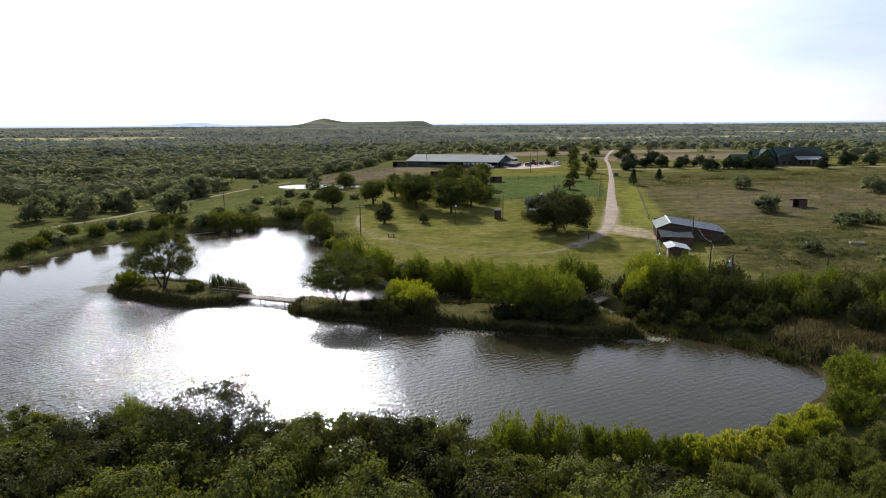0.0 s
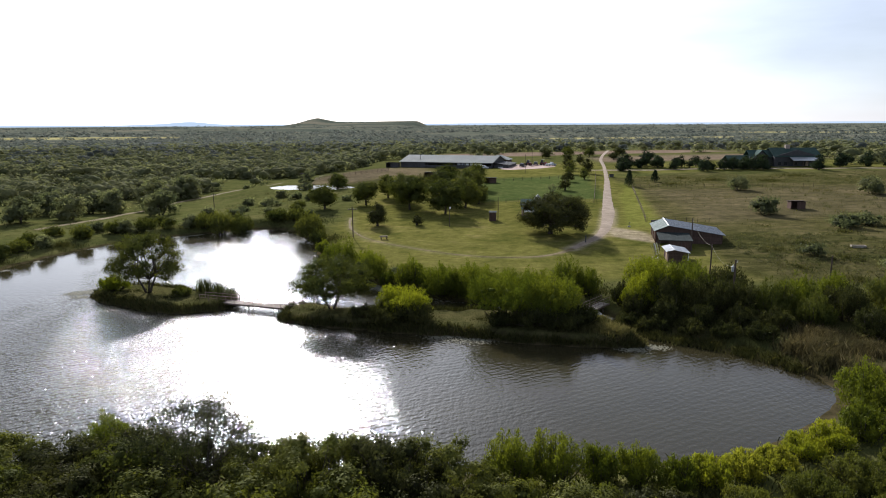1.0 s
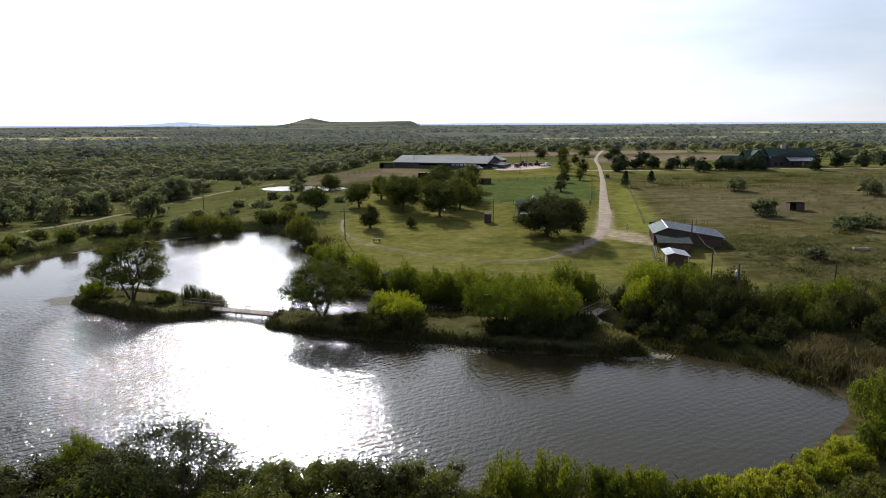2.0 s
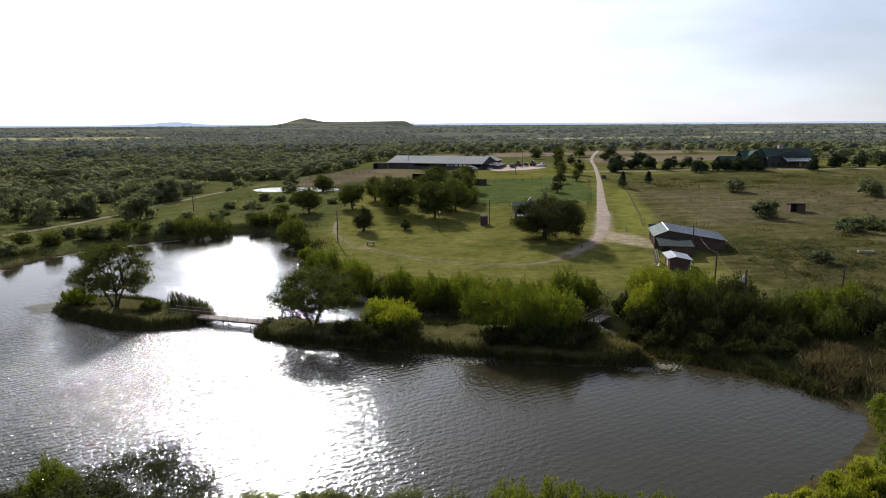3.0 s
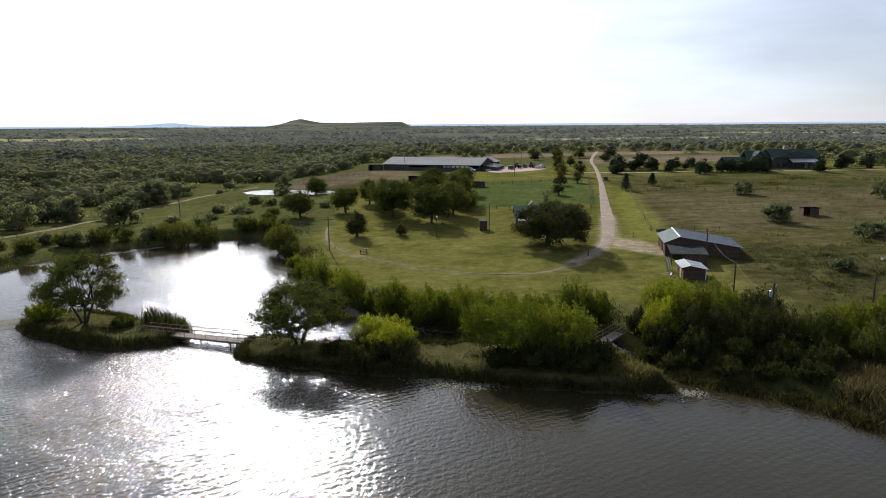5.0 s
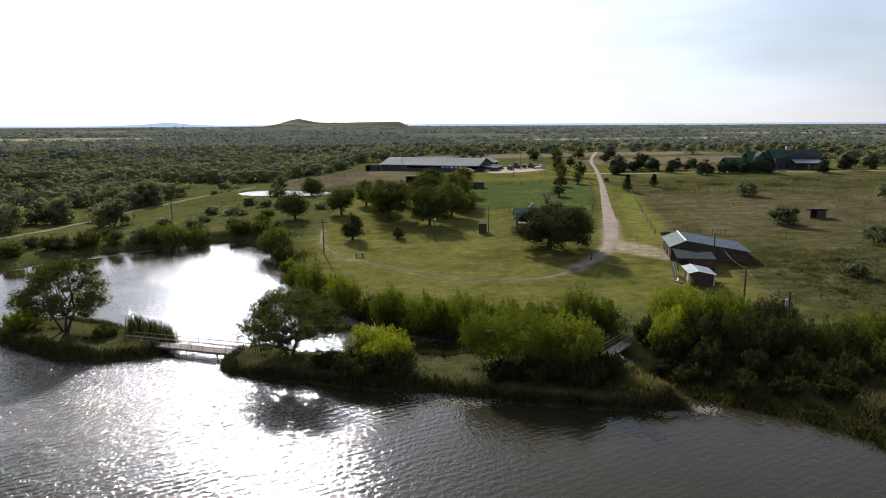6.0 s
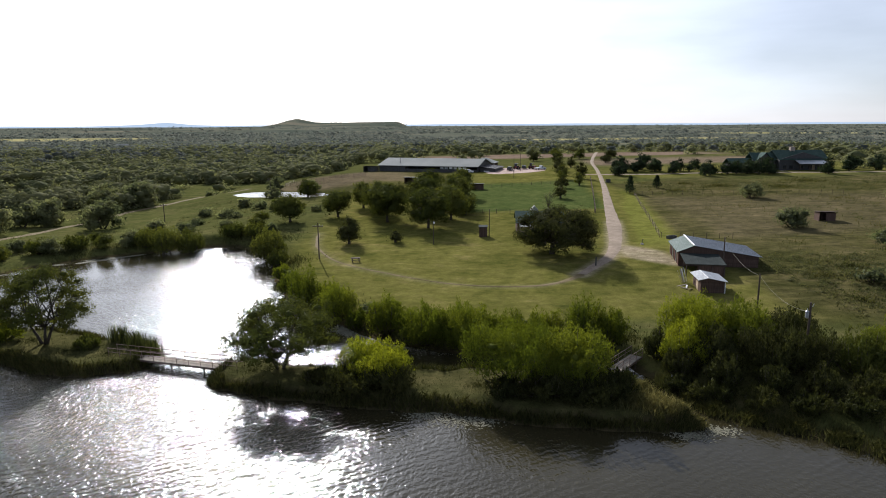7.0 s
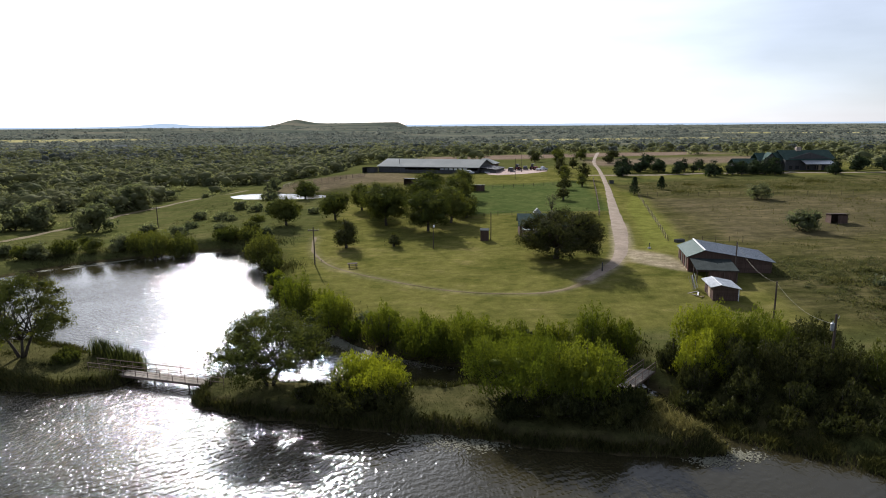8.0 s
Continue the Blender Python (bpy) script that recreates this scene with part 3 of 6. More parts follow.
def strip(name, line, widths, mat, lift, label, category, ragged=0.1, step=1.0, seed=1):
    """A track laid over the ground along a line, with uneven edges."""
    r = np.random.default_rng(seed)
    p = np.array(line, float)
    for _ in range(2):
        q = 0.75 * p[:-1] + 0.25 * p[1:]
        s = 0.25 * p[:-1] + 0.75 * p[1:]
        p = np.concatenate([p[:1], np.stack([q, s], 1).reshape(-1, p.shape[1]), p[-1:]])
    d = np.concatenate([[0], np.cumsum(np.hypot(*np.diff(p[:, :2], axis=0).T))])
    t = np.arange(0, d[-1], step)
    c = np.stack([np.interp(t, d, p[:, k]) for k in range(2)], 1)
    w = np.interp(t / d[-1], np.linspace(0, 1, len(widths)), widths) / 2
    g = np.gradient(c, axis=0)
    side = np.stack([g[:, 1], -g[:, 0]], 1) / np.linalg.norm(g, axis=1)[:, None]
    cols = 5
    rows = []
    for k in range(cols):
        f = np.linspace(-1, 1, cols)[k]
        off = w * f + (ragged * np.sign(f) * (wavy(t, t * 0 + 9.7 * k, 2.2, seed + 60) + 0.6 * wavy(t, t * 0 + 3.1 * k, 0.7, seed + 61)) if k in (0, cols - 1) else 0)
        rows.append(c + side * off[:, None])
    xy = np.stack(rows, 1).reshape(-1, 2)
    edge = np.tile([0.0, 1, 1, 1, 0.0], len(t))
    z = ground_height(xy[:, 0], xy[:, 1]) + lift * edge + 0.012
    i = (np.arange(len(t) - 1)[:, None] * cols + np.arange(cols - 1)[None]).ravel()
    me = fine_mesh(name, np.column_stack([xy, z]), np.stack([i, i + 1, i + cols + 1, i + cols], 1), [mat])
    me.shade_smooth()
    return tagged(new(name, me), label, category, kind="structure")


def patch(name, poly, mat, lift, label, category, seed=2, wobble=0.3):
    """A flat spread of gravel laid over the ground."""
    p = rounded(poly, 2, wobble, seed)
    c = p.mean(0)
    ks = np.concatenate([np.linspace(0.0, 0.94, 14), [1.0]])
    rings = [c + (p - c) * k for k in ks]
    xy = np.concatenate(rings)
    n = len(p)
    z = ground_height(xy[:, 0], xy[:, 1]) + np.repeat([lift] * 14 + [0.0], n) + 0.012
    faces = [(k * n + i, k * n + (i + 1) % n, (k + 1) * n + (i + 1) % n, (k + 1) * n + i) for k in range(14) for i in range(n)]
    me = fine_mesh(name, np.column_stack([xy, z]), faces, [mat])
    me.shade_smooth()
    return tagged(new(name, me), label, category, kind="structure")


strip("gravel_drive", DRIVE, [2.2, 2.1, 1.8, 1.6, 1.5, 1.6, 2.2, 3.2, 1.5], GRAVEL, 0.07, "pale gravel farm drive running through the pasture", "road")
strip("dirt_track", TRACK, [1.4, 0.5, 0.3, 0.3, 0.45, 0.7, 0.6], DIRT, 0.05, "worn dirt track curving through the mown lawn", "track", 0.1, 0.6)
strip("dirt_track", [(60, 283), (75, 276), (108, 276), (140, 268), (175, 262)], [3, 3, 3], GRAVEL, 0.10, "pale gravel lane leading to the lodge", "track", 0.3, 1.5)
strip("dirt_track", [(-106, 160), (-101.5, 182), (-101.5, 195), (-100, 206), (-101, 228), (-99.4, 240), (-96, 255), (-93.8, 270), (-90, 277), (-80, 300)], [2.4, 2.2, 2.2], DIRT, 0.06, "pale dirt track along the wooded creek", "track", 0.3, 1.0)
patch("gravel_pad", [(20, 296), (30, 294), (46, 300), (50, 312), (40, 322), (26, 324)], PINK_DIRT, 0.06, "pinkish gravel parking yard beside the barn", "yard", wobble=0.6)


# ---------------------------------------------------------------- building blocks
def part(name, bm, mat, parent=None, label="", smooth=False):
    me = bpy.data.meshes.new(name)
    bm.to_mesh(me)
    bm.free()
    me.materials.append(mat)
    if smooth:
        me.shade_smooth()
    ob = new(name, me)
    if parent is not None:
        ob.parent = parent
    return tagged(ob, label)


def thing(name, m, label, category, group=""):
    e = new(name)
    e.empty_display_size = 0.2
    e.matrix_basis = m
    return tagged(e, label, category, group)


def on_ground(x, y, turn=0, sink=0.0):
    return pose(x, y, zat(x, y) - sink, 0, 0, turn)


def box(bm, x0, x1, y0, y1, z0, z1, m=None):
    v = [bm.verts.new((x, y, z)) for z in (z0, z1) for y in (y0, y1) for x in (x0, x1)]
    for f in ((0, 2, 3, 1), (4, 5, 7, 6), (0, 1, 5, 4), (2, 6, 7, 3), (0, 4, 6, 2), (1, 3, 7, 5)):
        bm.faces.new([v[i] for i in f])
    if m is not None:
        bmesh.ops.transform(bm, matrix=m, verts=v)
    return bm


def boxes(*rows):
    bm = bmesh.new()
    for r in rows:
        box(bm, *r)
    return bm


def prism(bm, profile, y0, y1, axis="y"):
    """A profile of (across, up) drawn out along y, or along x."""
    n = len(profile)
    put = (lambda a, z, d: (a, d, z)) if axis == "y" else (lambda a, z, d: (d, a, z))
    a = [bm.verts.new(put(p, z, y0)) for p, z in profile]
    b = [bm.verts.new(put(p, z, y1)) for p, z in profile]
    bm.faces.new(a), bm.faces.new(b[::-1])
    for i in range(n):
        bm.faces.new((a[i], b[i], b[(i + 1) % n], a[(i + 1) % n]))
    bmesh.ops.recalc_face_normals(bm, faces=bm.faces)
    return bm


def tube(bm, points, radii, sides=6):
    """A round bar through points, tapering."""
    pts = [Vector(p) for p in points]
    rings = []
    for i, p in enumerate(pts):
        d = (pts[min(i + 1, len(pts) - 1)] - pts[max(i - 1, 0)]).normalized()
        s = d.cross(Vector((0.31, 0.95, 0.1))).normalized()
        u = d.cross(s)
        rings.append([bm.verts.new(p + (s * math.cos(6.2832 * k / sides) + u * math.sin(6.2832 * k / sides)) * radii[i]) for k in range(sides)])
    for a, b in zip(rings, rings[1:]):
        for k in range(sides):
            bm.faces.new((a[k], a[(k + 1) % sides], b[(k + 1) % sides], b[k]))
    bm.faces.new(rings[0][::-1]), bm.faces.new(rings[-1])
    return bm


# ---------------------------------------------------------------- plants
def leaf_quads(c, size, r, upright=0.0, aspect=0.6, out=None):
    """One three-cornered leaf spray at each place c, turned outwards from its clump where out is given."""
    n = len(c)
    nor = r.normal(0, 1, (n, 3))
    nor[:, 2] = nor[:, 2] * (1 - 0.8 * upright) + 0.35 * (1 - upright)
    nor /= np.linalg.norm(nor, axis=1)[:, None]
    if out is not None:
        nor = nor * 0.36 + out
        nor /= np.linalg.norm(nor, axis=1)[:, None] + 1e-6
    ref = r.normal(0, 1, (n, 3)) * (1 - 0.85 * upright)
    ref[:, 2] += upright * 1.6
    u = ref - nor * (ref * nor).sum(1)[:, None]
    u /= np.linalg.norm(u, axis=1)[:, None] + 1e-6
    v = np.cross(nor, u)
    s = (size * r.uniform(0.6, 1.35, n))[:, None]
    a, b = u * s * 0.5, v * s * 0.5 * aspect
    bend = nor * s * 0.12
    verts = np.stack([c - a, c + a * 0.7 + b + bend, c + a * 0.45 - b], 1).reshape(-1, 3)
    return verts, np.arange(3 * n).reshape(n, 3)


def crown_places(lobes, clumps, per, spread, r, shell=0.55, tall=1.0, lift=True):
    """Places of leaves, and their outward ways: puffs over the lobes' outer parts, with a few strays."""
    L = np.array(lobes, float)
    wgt = (L[:, 3] * L[:, 4] + L[:, 4] * L[:, 5] + L[:, 3] * L[:, 5])
    k = r.choice(len(L), clumps, p=wgt / wgt.sum())
    d = r.normal(0, 1, (clumps, 3))
    if lift:
        d[:, 2] = np.where(d[:, 2] < -0.3, -d[:, 2] * 0.6, d[:, 2])
    d /= np.linalg.norm(d, axis=1)[:, None]
    rad = shell + (1 - shell) * r.random(clumps) ** 0.6
    rad = np.where(r.random(clumps) < 0.14, rad * r.uniform(1.02, 1.28, clumps), rad)[:, None]
    c = L[k, :3] + d * rad * L[k, 3:]
    sp = spread * r.uniform(0.55, 1.4, clumps)
    g = r.normal(0, 1, (clumps * per, 3))
    whole = c - L[:, :3].mean(0)
    whole = whole / (np.linalg.norm(whole, axis=1)[:, None] + 1e-6)
    out = g / (np.linalg.norm(g, axis=1)[:, None] + 1e-6) * 0.35 + np.repeat(d * 0.75 + whole * 0.4, per, 0)
    return np.repeat(c, per, 0) + g * np.repeat(sp, per)[:, None] * np.array([1, 1, 0.75 * tall]), out


def make_lobes(r, w, h, low, n, flat=0.8):
    """Uneven lobes filling a crown w wide, from the height low to h."""
    t = h - low
    out = [(0, 0, low + t * 0.46, w * 0.34, w * 0.34, t * 0.46)]
    for i in range(n):
        a = 6.2832 * (i + r.uniform(-0.35, 0.35)) / n
        rad = w * r.uniform(0.2, 0.33)
        s = w * r.uniform(0.15, 0.24)
        z = low + t * r.uniform(0.2, 0.72)
        out.append((math.cos(a) * rad, math.sin(a) * rad, z, s, s, min(s * flat, t * 0.34)))
    if low < 0.8:
        for i in range(n // 2):
            a = r.uniform(0, 6.2832)
            s = w * r.uniform(0.16, 0.24)
            out.append((math.cos(a) * w * 0.3, math.sin(a) * w * 0.3, low + t * 0.18, s, s, t * 0.2))
    for i in range(max(2, n // 3)):
        s = w * r.uniform(0.13, 0.2)
        out.append((r.uniform(-0.17, 0.17) * w, r.uniform(-0.17, 0.17) * w, h - s * flat * r.uniform(0.85, 1.25), s, s, s * flat))
    return out


def open_lobes(r, w, h, low, n):
    """Separate leafy boughs over a dome, with sky between them."""
    t, out = h - low, []
    for i in range(n):
        up = 1 - 1.5 * (i + 0.5) / n
        a, k = i * 2.39996 + r.uniform(-0.5, 0.5), r.uniform(0.6, 0.96)
        wide, s = math.sqrt(max(0.0, 1 - up * up)) * k * w / 2, w * r.uniform(0.09, 0.155)
        out.append((math.cos(a) * wide, math.sin(a) * wide, low + t * (0.38 + 0.56 * up * k), s, s, s * 0.66))
    return out


_ball = bmesh.new()
bmesh.ops.create_icosphere(_ball, subdivisions=2, radius=1.0)
BALL_V = np.array([v.co[:] for v in _ball.verts])
BALL_F = np.array([[v.index for v in f.verts] for f in _ball.faces])
_ball.free()
_ball = bmesh.new()
bmesh.ops.create_icosphere(_ball, subdivisions=1, radius=1.0)
DOME_V = np.array([v.co[:] for v in _ball.verts])
DOME_F = np.array([[v.index for v in f.verts] for f in _ball.faces])
_ball.free()


def dense_hearts(lobes, size, r, coarse=False):
    """The close-leaved inner mass of each lobe: a crumpled solid."""
    V, F = [], []
    bv, bf = (DOME_V, DOME_F) if coarse else (BALL_V, BALL_F)
    for i, row in enumerate(lobes):
        v = bv * (1 + r.normal(0, 0.17, (len(bv), 1)))
        V.append(np.array(row[:3]) + v * np.array(row[3:]) * size)
        F.append(bf + i * len(bv))
    return np.concatenate(V), np.concatenate(F)


def plant(name, m, label, category, leafmat, w, h, low, n_lobes, clumps, per, spread, leaf, seed, stems=1, trunk=0.25, upright=0.0, aspect=0.6,
          tall=1.0, group="", lean=0.0, shell=0.55, flat=0.8, heart=0.0, airy=False, drift=0.0):
    """A tree or bush: tapered stems and limbs, and a crown of many leaves."""
    r = np.random.default_rng(seed)
    root = thing(name, m, label, category, group)
    lobes = open_lobes(r, w, h, low, n_lobes) if airy else make_lobes(r, w, h, low, n_lobes, flat)
    off_x, off_y, _ = m.to_3x3().inverted() @ Vector((drift, 0, 0))
    lobes = [(q[0] + off_x, q[1] + off_y, *q[2:]) for q in lobes]
    bm = bmesh.new()
    for s in range(stems):
        a = 6.2832 * s / stems + r.uniform(0, 1)
        off = 0.12 * w * (stems > 1)
        foot = Vector((math.cos(a) * 0.12 * stems ** 0.5, math.sin(a) * 0.12 * stems ** 0.5, -0.25))
        fork = Vector((math.cos(a) * off + lean, math.sin(a) * off, max(low * 0.9, h * 0.22)))
        mid = (foot + fork) / 2 + Vector((r.uniform(-0.1, 0.1), r.uniform(-0.1, 0.1), 0))
        tr = trunk / stems ** 0.4
        tube(bm, [foot, mid, fork], [tr * 1.25, tr, tr * 0.8], 7)
        own = lobes[s::stems] if stems > 1 else lobes
        for lx, ly, lz, lr, _, _ in own:
            tip = Vector((lx, ly, lz))
            knee = fork.lerp(tip, 0.5) + Vector((r.uniform(-0.2, 0.2), r.uniform(-0.2, 0.2), 0.12 * h * r.uniform(0, 0.6)))
            tube(bm, [fork, knee, tip], [tr * 0.55, tr * 0.35, tr * 0.12], 5)
            for _ in range(5 if airy else 3):
                d = Vector(r.normal(0, 1, 3)).normalized() * lr * 0.9
                d.z = abs(d.z) * 0.7
                tube(bm, [knee.lerp(tip, 0.6), tip + d], [tr * 0.2, tr * 0.05], 4)
    part("trunk", bm, BARK, root, smooth=True)
    places, out = crown_places(lobes, clumps, per, spread, r, shell, tall, False)
    keep = places[:, 2] > max(0.05, low * 0.75)
    v, f = leaf_quads(places[keep], leaf, r, upright, aspect, out[keep])
    if heart:
        hv, hf = dense_hearts([q for q in lobes if q[2] > 0.3], heart, r, True)
        hv[:, 2] = np.maximum(hv[:, 2], max(0.05, low * 0.85))
        v, f = np.concatenate([v, hv]), np.concatenate([f, hf + len(v)])
    crown = new("crown", fine_mesh("crown", v, f, [leafmat]))
    crown.parent = root
    return root


def oak(x, y, w, h, seed, label, leafmat=None, dens=1.0, leaf=0.3, name="oak_tree", low=0.13, group="", stems=1, trunk=0.3, lobes=9, spread=0.5, cat="tree", shell=0.5, heart=0.5, airy=False, drift=0.0):
    area = w * w * 0.8 + w * h
    per = 36
    clumps = int(area * dens * (9.0 if heart else 7.0) / (leaf * leaf * per))
    return plant(name, on_ground(x, y, seed * 67 % 360), label, cat, leafmat or LEAF_OAK, w, h, h * low, lobes, clumps, per, spread, leaf, seed, stems, trunk, 0.0, 0.75,
                 1.0, group, 0, max(shell, 0.62) if heart and not airy else shell, heart=heart, airy=airy, drift=drift)


def willow(x, y, w, h, seed, label, leafmat=None, dens=1.0, leaf=0.25, name="willow_bush", low=0.0, group="", cat="bush"):
    """A willow: many slender stems that arch up and outwards from one stool, each ending in a feathery spray."""
    r = np.random.default_rng(seed)
    root = thing(name, on_ground(x, y, seed * 47 % 360), label, cat, group)
    area = w * w * 0.8 + w * h
    count, per = int(area * 1.9 * dens) + 14, int(62 * (0.25 / leaf) ** 2)
    rho, phi = np.sqrt(r.random(count)) * 0.91, r.uniform(0, 6.2832, count)
    heave = 0.84 + 0.17 * np.sin(phi * 2 + seed) * rho + 0.13 * np.sin(rho * 7 + phi * 3 + seed * 1.7)
    top = np.maximum(h * (0.16 + 0.84 * np.sqrt(1 - rho ** 2) ** 0.75) * heave * r.uniform(0.78, 1.12, count), h * low + 0.25)
    tip = np.stack([rho * np.cos(phi) * w / 2, rho * np.sin(phi) * w / 2, top], 1)
    foot = np.stack([tip[:, 0] * 0.22, tip[:, 1] * 0.22, np.full(count, -0.1)], 1)

    def along(i, t):
        bow = np.stack([np.sin(t * 1.5708) ** 0.85, np.sin(t * 1.5708) ** 0.85, t], 1)
        return foot[i] + (tip[i] - foot[i]) * bow
    bm = bmesh.new()
    for i in range(0, count, max(1, count // 22)):
        row = np.full(5, i)
        tube(bm, along(row, np.array([0.0, 0.25, 0.5, 0.75, 0.95])), [0.075, 0.06, 0.045, 0.03, 0.012], 5)
    part("trunk", bm, BARK, root, smooth=True)
    i = np.repeat(np.arange(count), per)
    t = 1.03 - 0.68 * r.random(len(i)) ** 1.25
    c = along(i, t)
    spread = (0.10 + 0.55 * np.clip(1.02 - t, 0, 1)) * (0.5 + 0.09 * w)
    c = c + r.normal(0, 1, c.shape) * spread[:, None] * np.array([1, 1, 0.8])
    way = along(i, np.minimum(t + 0.1, 1.1)) - along(i, t)
    way /= np.linalg.norm(way, axis=1)[:, None] + 1e-6
    out = c - np.array([0, 0, h * 0.35])
    out /= np.linalg.norm(out, axis=1)[:, None] + 1e-6
    keep = c[:, 2] > max(0.05, h * low)
    v, f = sprays(c[keep], way[keep], out[keep], leaf * 1.1, r)
    hv, hf = dense_hearts([q for q in make_lobes(r, w, h * 0.8, h * low, 8, 1.0) if q[2] > 0.3], 0.25, r, True)
    hv[:, 2] = np.maximum(hv[:, 2], max(0.05, h * low))
    crown = new("crown", fine_mesh("crown", np.concatenate([v, hv]), np.concatenate([f, hf + len(v)]), [leafmat or LEAF_BANK]))
    crown.parent = root
    return root


def sprays(c, way, out, size, r):
    """Narrow leaf sprays at the places c that follow their twigs' ways, faced outwards."""
    n = len(c)
    u = way + r.normal(0, 0.42, (n, 3))
    u /= np.linalg.norm(u, axis=1)[:, None] + 1e-6
    nor = out + r.normal(0, 0.5, (n, 3))
    v = np.cross(nor, u)
    v /= np.linalg.norm(v, axis=1)[:, None] + 1e-6
    s = (size * r.uniform(0.6, 1.4, n))[:, None]
    a, b = u * s * 0.55, v * s * 0.2
    verts = np.stack([c - a * 0.8 - b, c - a * 0.6 + b, c + a], 1).reshape(-1, 3)
    return verts, np.arange(3 * n).reshape(n, 3)


def cedar(x, y, w, h, seed, label, group="", name="cedar_tree", leafmat=None):
    r = np.random.default_rng(seed)
    root = thing(name, on_ground(x, y, seed * 31 % 360), label, "tree", group)
    part("trunk", tube(bmesh.new(), [(0, 0, -0.2), (0.03, 0, h * 0.5), (0, 0, h * 0.9)], [0.14, 0.1, 0.03], 6), BARK, root, smooth=True)
    n = int(1500 * w * h / 20)
    t = r.random(n) ** 0.75
    a = r.uniform(0, 6.2832, n)
    rad = w / 2 * (1 - 0.85 * t) * (0.75 + 0.25 * np.sin(a * 3 + t * 9 + seed)) * r.uniform(0.5, 1.05, n)
    c = np.stack([np.cos(a) * rad, np.sin(a) * rad, h * (0.08 + 0.92 * t)], 1) + r.normal(0, 0.12, (n, 3))
    v, f = leaf_quads(c, 0.42, r, 0.3, 0.6)
    ob = new("crown", fine_mesh("crown", v, f, [leafmat or LEAF_CEDAR]))
    ob.parent = root
    return root


def blades(x, y, z, height, width, r, lean=0.25):
    """Upright grass blades, a bent pair of triangles each."""
    n = len(x)
    a = r.uniform(0, 6.2832, n)
    h = height * r.uniform(0.35, 1.25, n)
    dx, dy = np.cos(a) * width / 2, np.sin(a) * width / 2
    lx, ly = r.normal(0, lean, n) * h, r.normal(0, lean, n) * h
    b = np.stack([x, y, z - 0.05], 1)
    s = np.stack([dx, dy, 0 * x], 1)
    mid = b + np.stack([lx * 0.3, ly * 0.3, h * 0.6], 1)
    top = b + np.stack([lx, ly, h], 1)
    v = np.stack([b - s, b + s, mid + s * 0.8, top, mid - s * 0.8], 1).reshape(-1, 3)
    return v, np.arange(5 * n).reshape(n, 5)


def stand(name, label, mat, spots, count, height, width, seed, category, spread=1.0, lean=0.22, kind="stuff"):
    """Reeds or long grass: blades around the given (x, y, radius) spots."""
    r = np.random.default_rng(seed)
    S = np.array(spots, float)
    k = r.choice(len(S), count, p=S[:, 2] ** 2 / (S[:, 2] ** 2).sum())
    rad, a = S[k, 2] * np.abs(r.normal(0, 0.62, count)), r.uniform(0, 6.2832, count)
    x, y = S[k, 0] + np.cos(a) * rad * spread, S[k, 1] + np.sin(a) * rad
    z = ground_height(x, y)
    keep = z > -0.35
    v, f = blades(x[keep], y[keep], np.maximum(z[keep], -0.1), height, width, r, lean)
    return tagged(new(name, fine_mesh(name, v, f, [mat])), label, category, kind=kind)


def fringe(name, label, mat, poly, count, height, width, seed, deep=1.5, lean=0.35):
    """Long grass hanging over a bank, all along an outline."""
    r = np.random.default_rng(seed)
    q = np.roll(poly, -1, 0)
    size = np.hypot(*(q - poly).T)
    k = r.choice(len(poly), count, p=size / size.sum())
    c = poly[k] + (q - poly)[k] * r.random(count)[:, None]
    c = c + (poly.mean(0) - c) / np.linalg.norm(poly.mean(0) - c, axis=1)[:, None] * (r.random(count) ** 1.3 * deep - 0.25)[:, None] + r.normal(0, 0.12, (count, 2))
    thick = wavy(c[:, 0], c[:, 1], 2.6, seed + 5) + 0.5 * r.normal(0, 1, count) > -0.75
    c = c[thick]
    v, f = blades(c[:, 0], c[:, 1], np.maximum(ground_height(c[:, 0], c[:, 1]), -0.1), height, width, r, lean)
    return tagged(new(name, fine_mesh(name, v, f, [mat])), label, "grass", kind="stuff")


# these dark blades partly stand in for the shade on the banks
fringe("bank_grass", "long dark grass hanging over the west islet's bank", GRASS_BANK, WEST_R, 9000, 0.75, 0.07, 601)
fringe("bank_grass", "long dark grass hanging over the east islet's bank", GRASS_BANK, EAST_R, 15000, 0.7, 0.07, 602)
stand("bank_grass", "dark rank grass on the shaded east shore", GRASS_BANK, [(26, 80.6, 1.6), (28.6, 78.8, 1.6), (31.5, 77.2, 1.6), (34.5, 74.8, 1.6), (36.8, 72.6, 1.5), (24.6, 83.4, 1.4), (23.8, 87, 1.4), (38, 70, 1.2)], 9000, 0.75, 0.06, 603, "grass", lean=0.4)
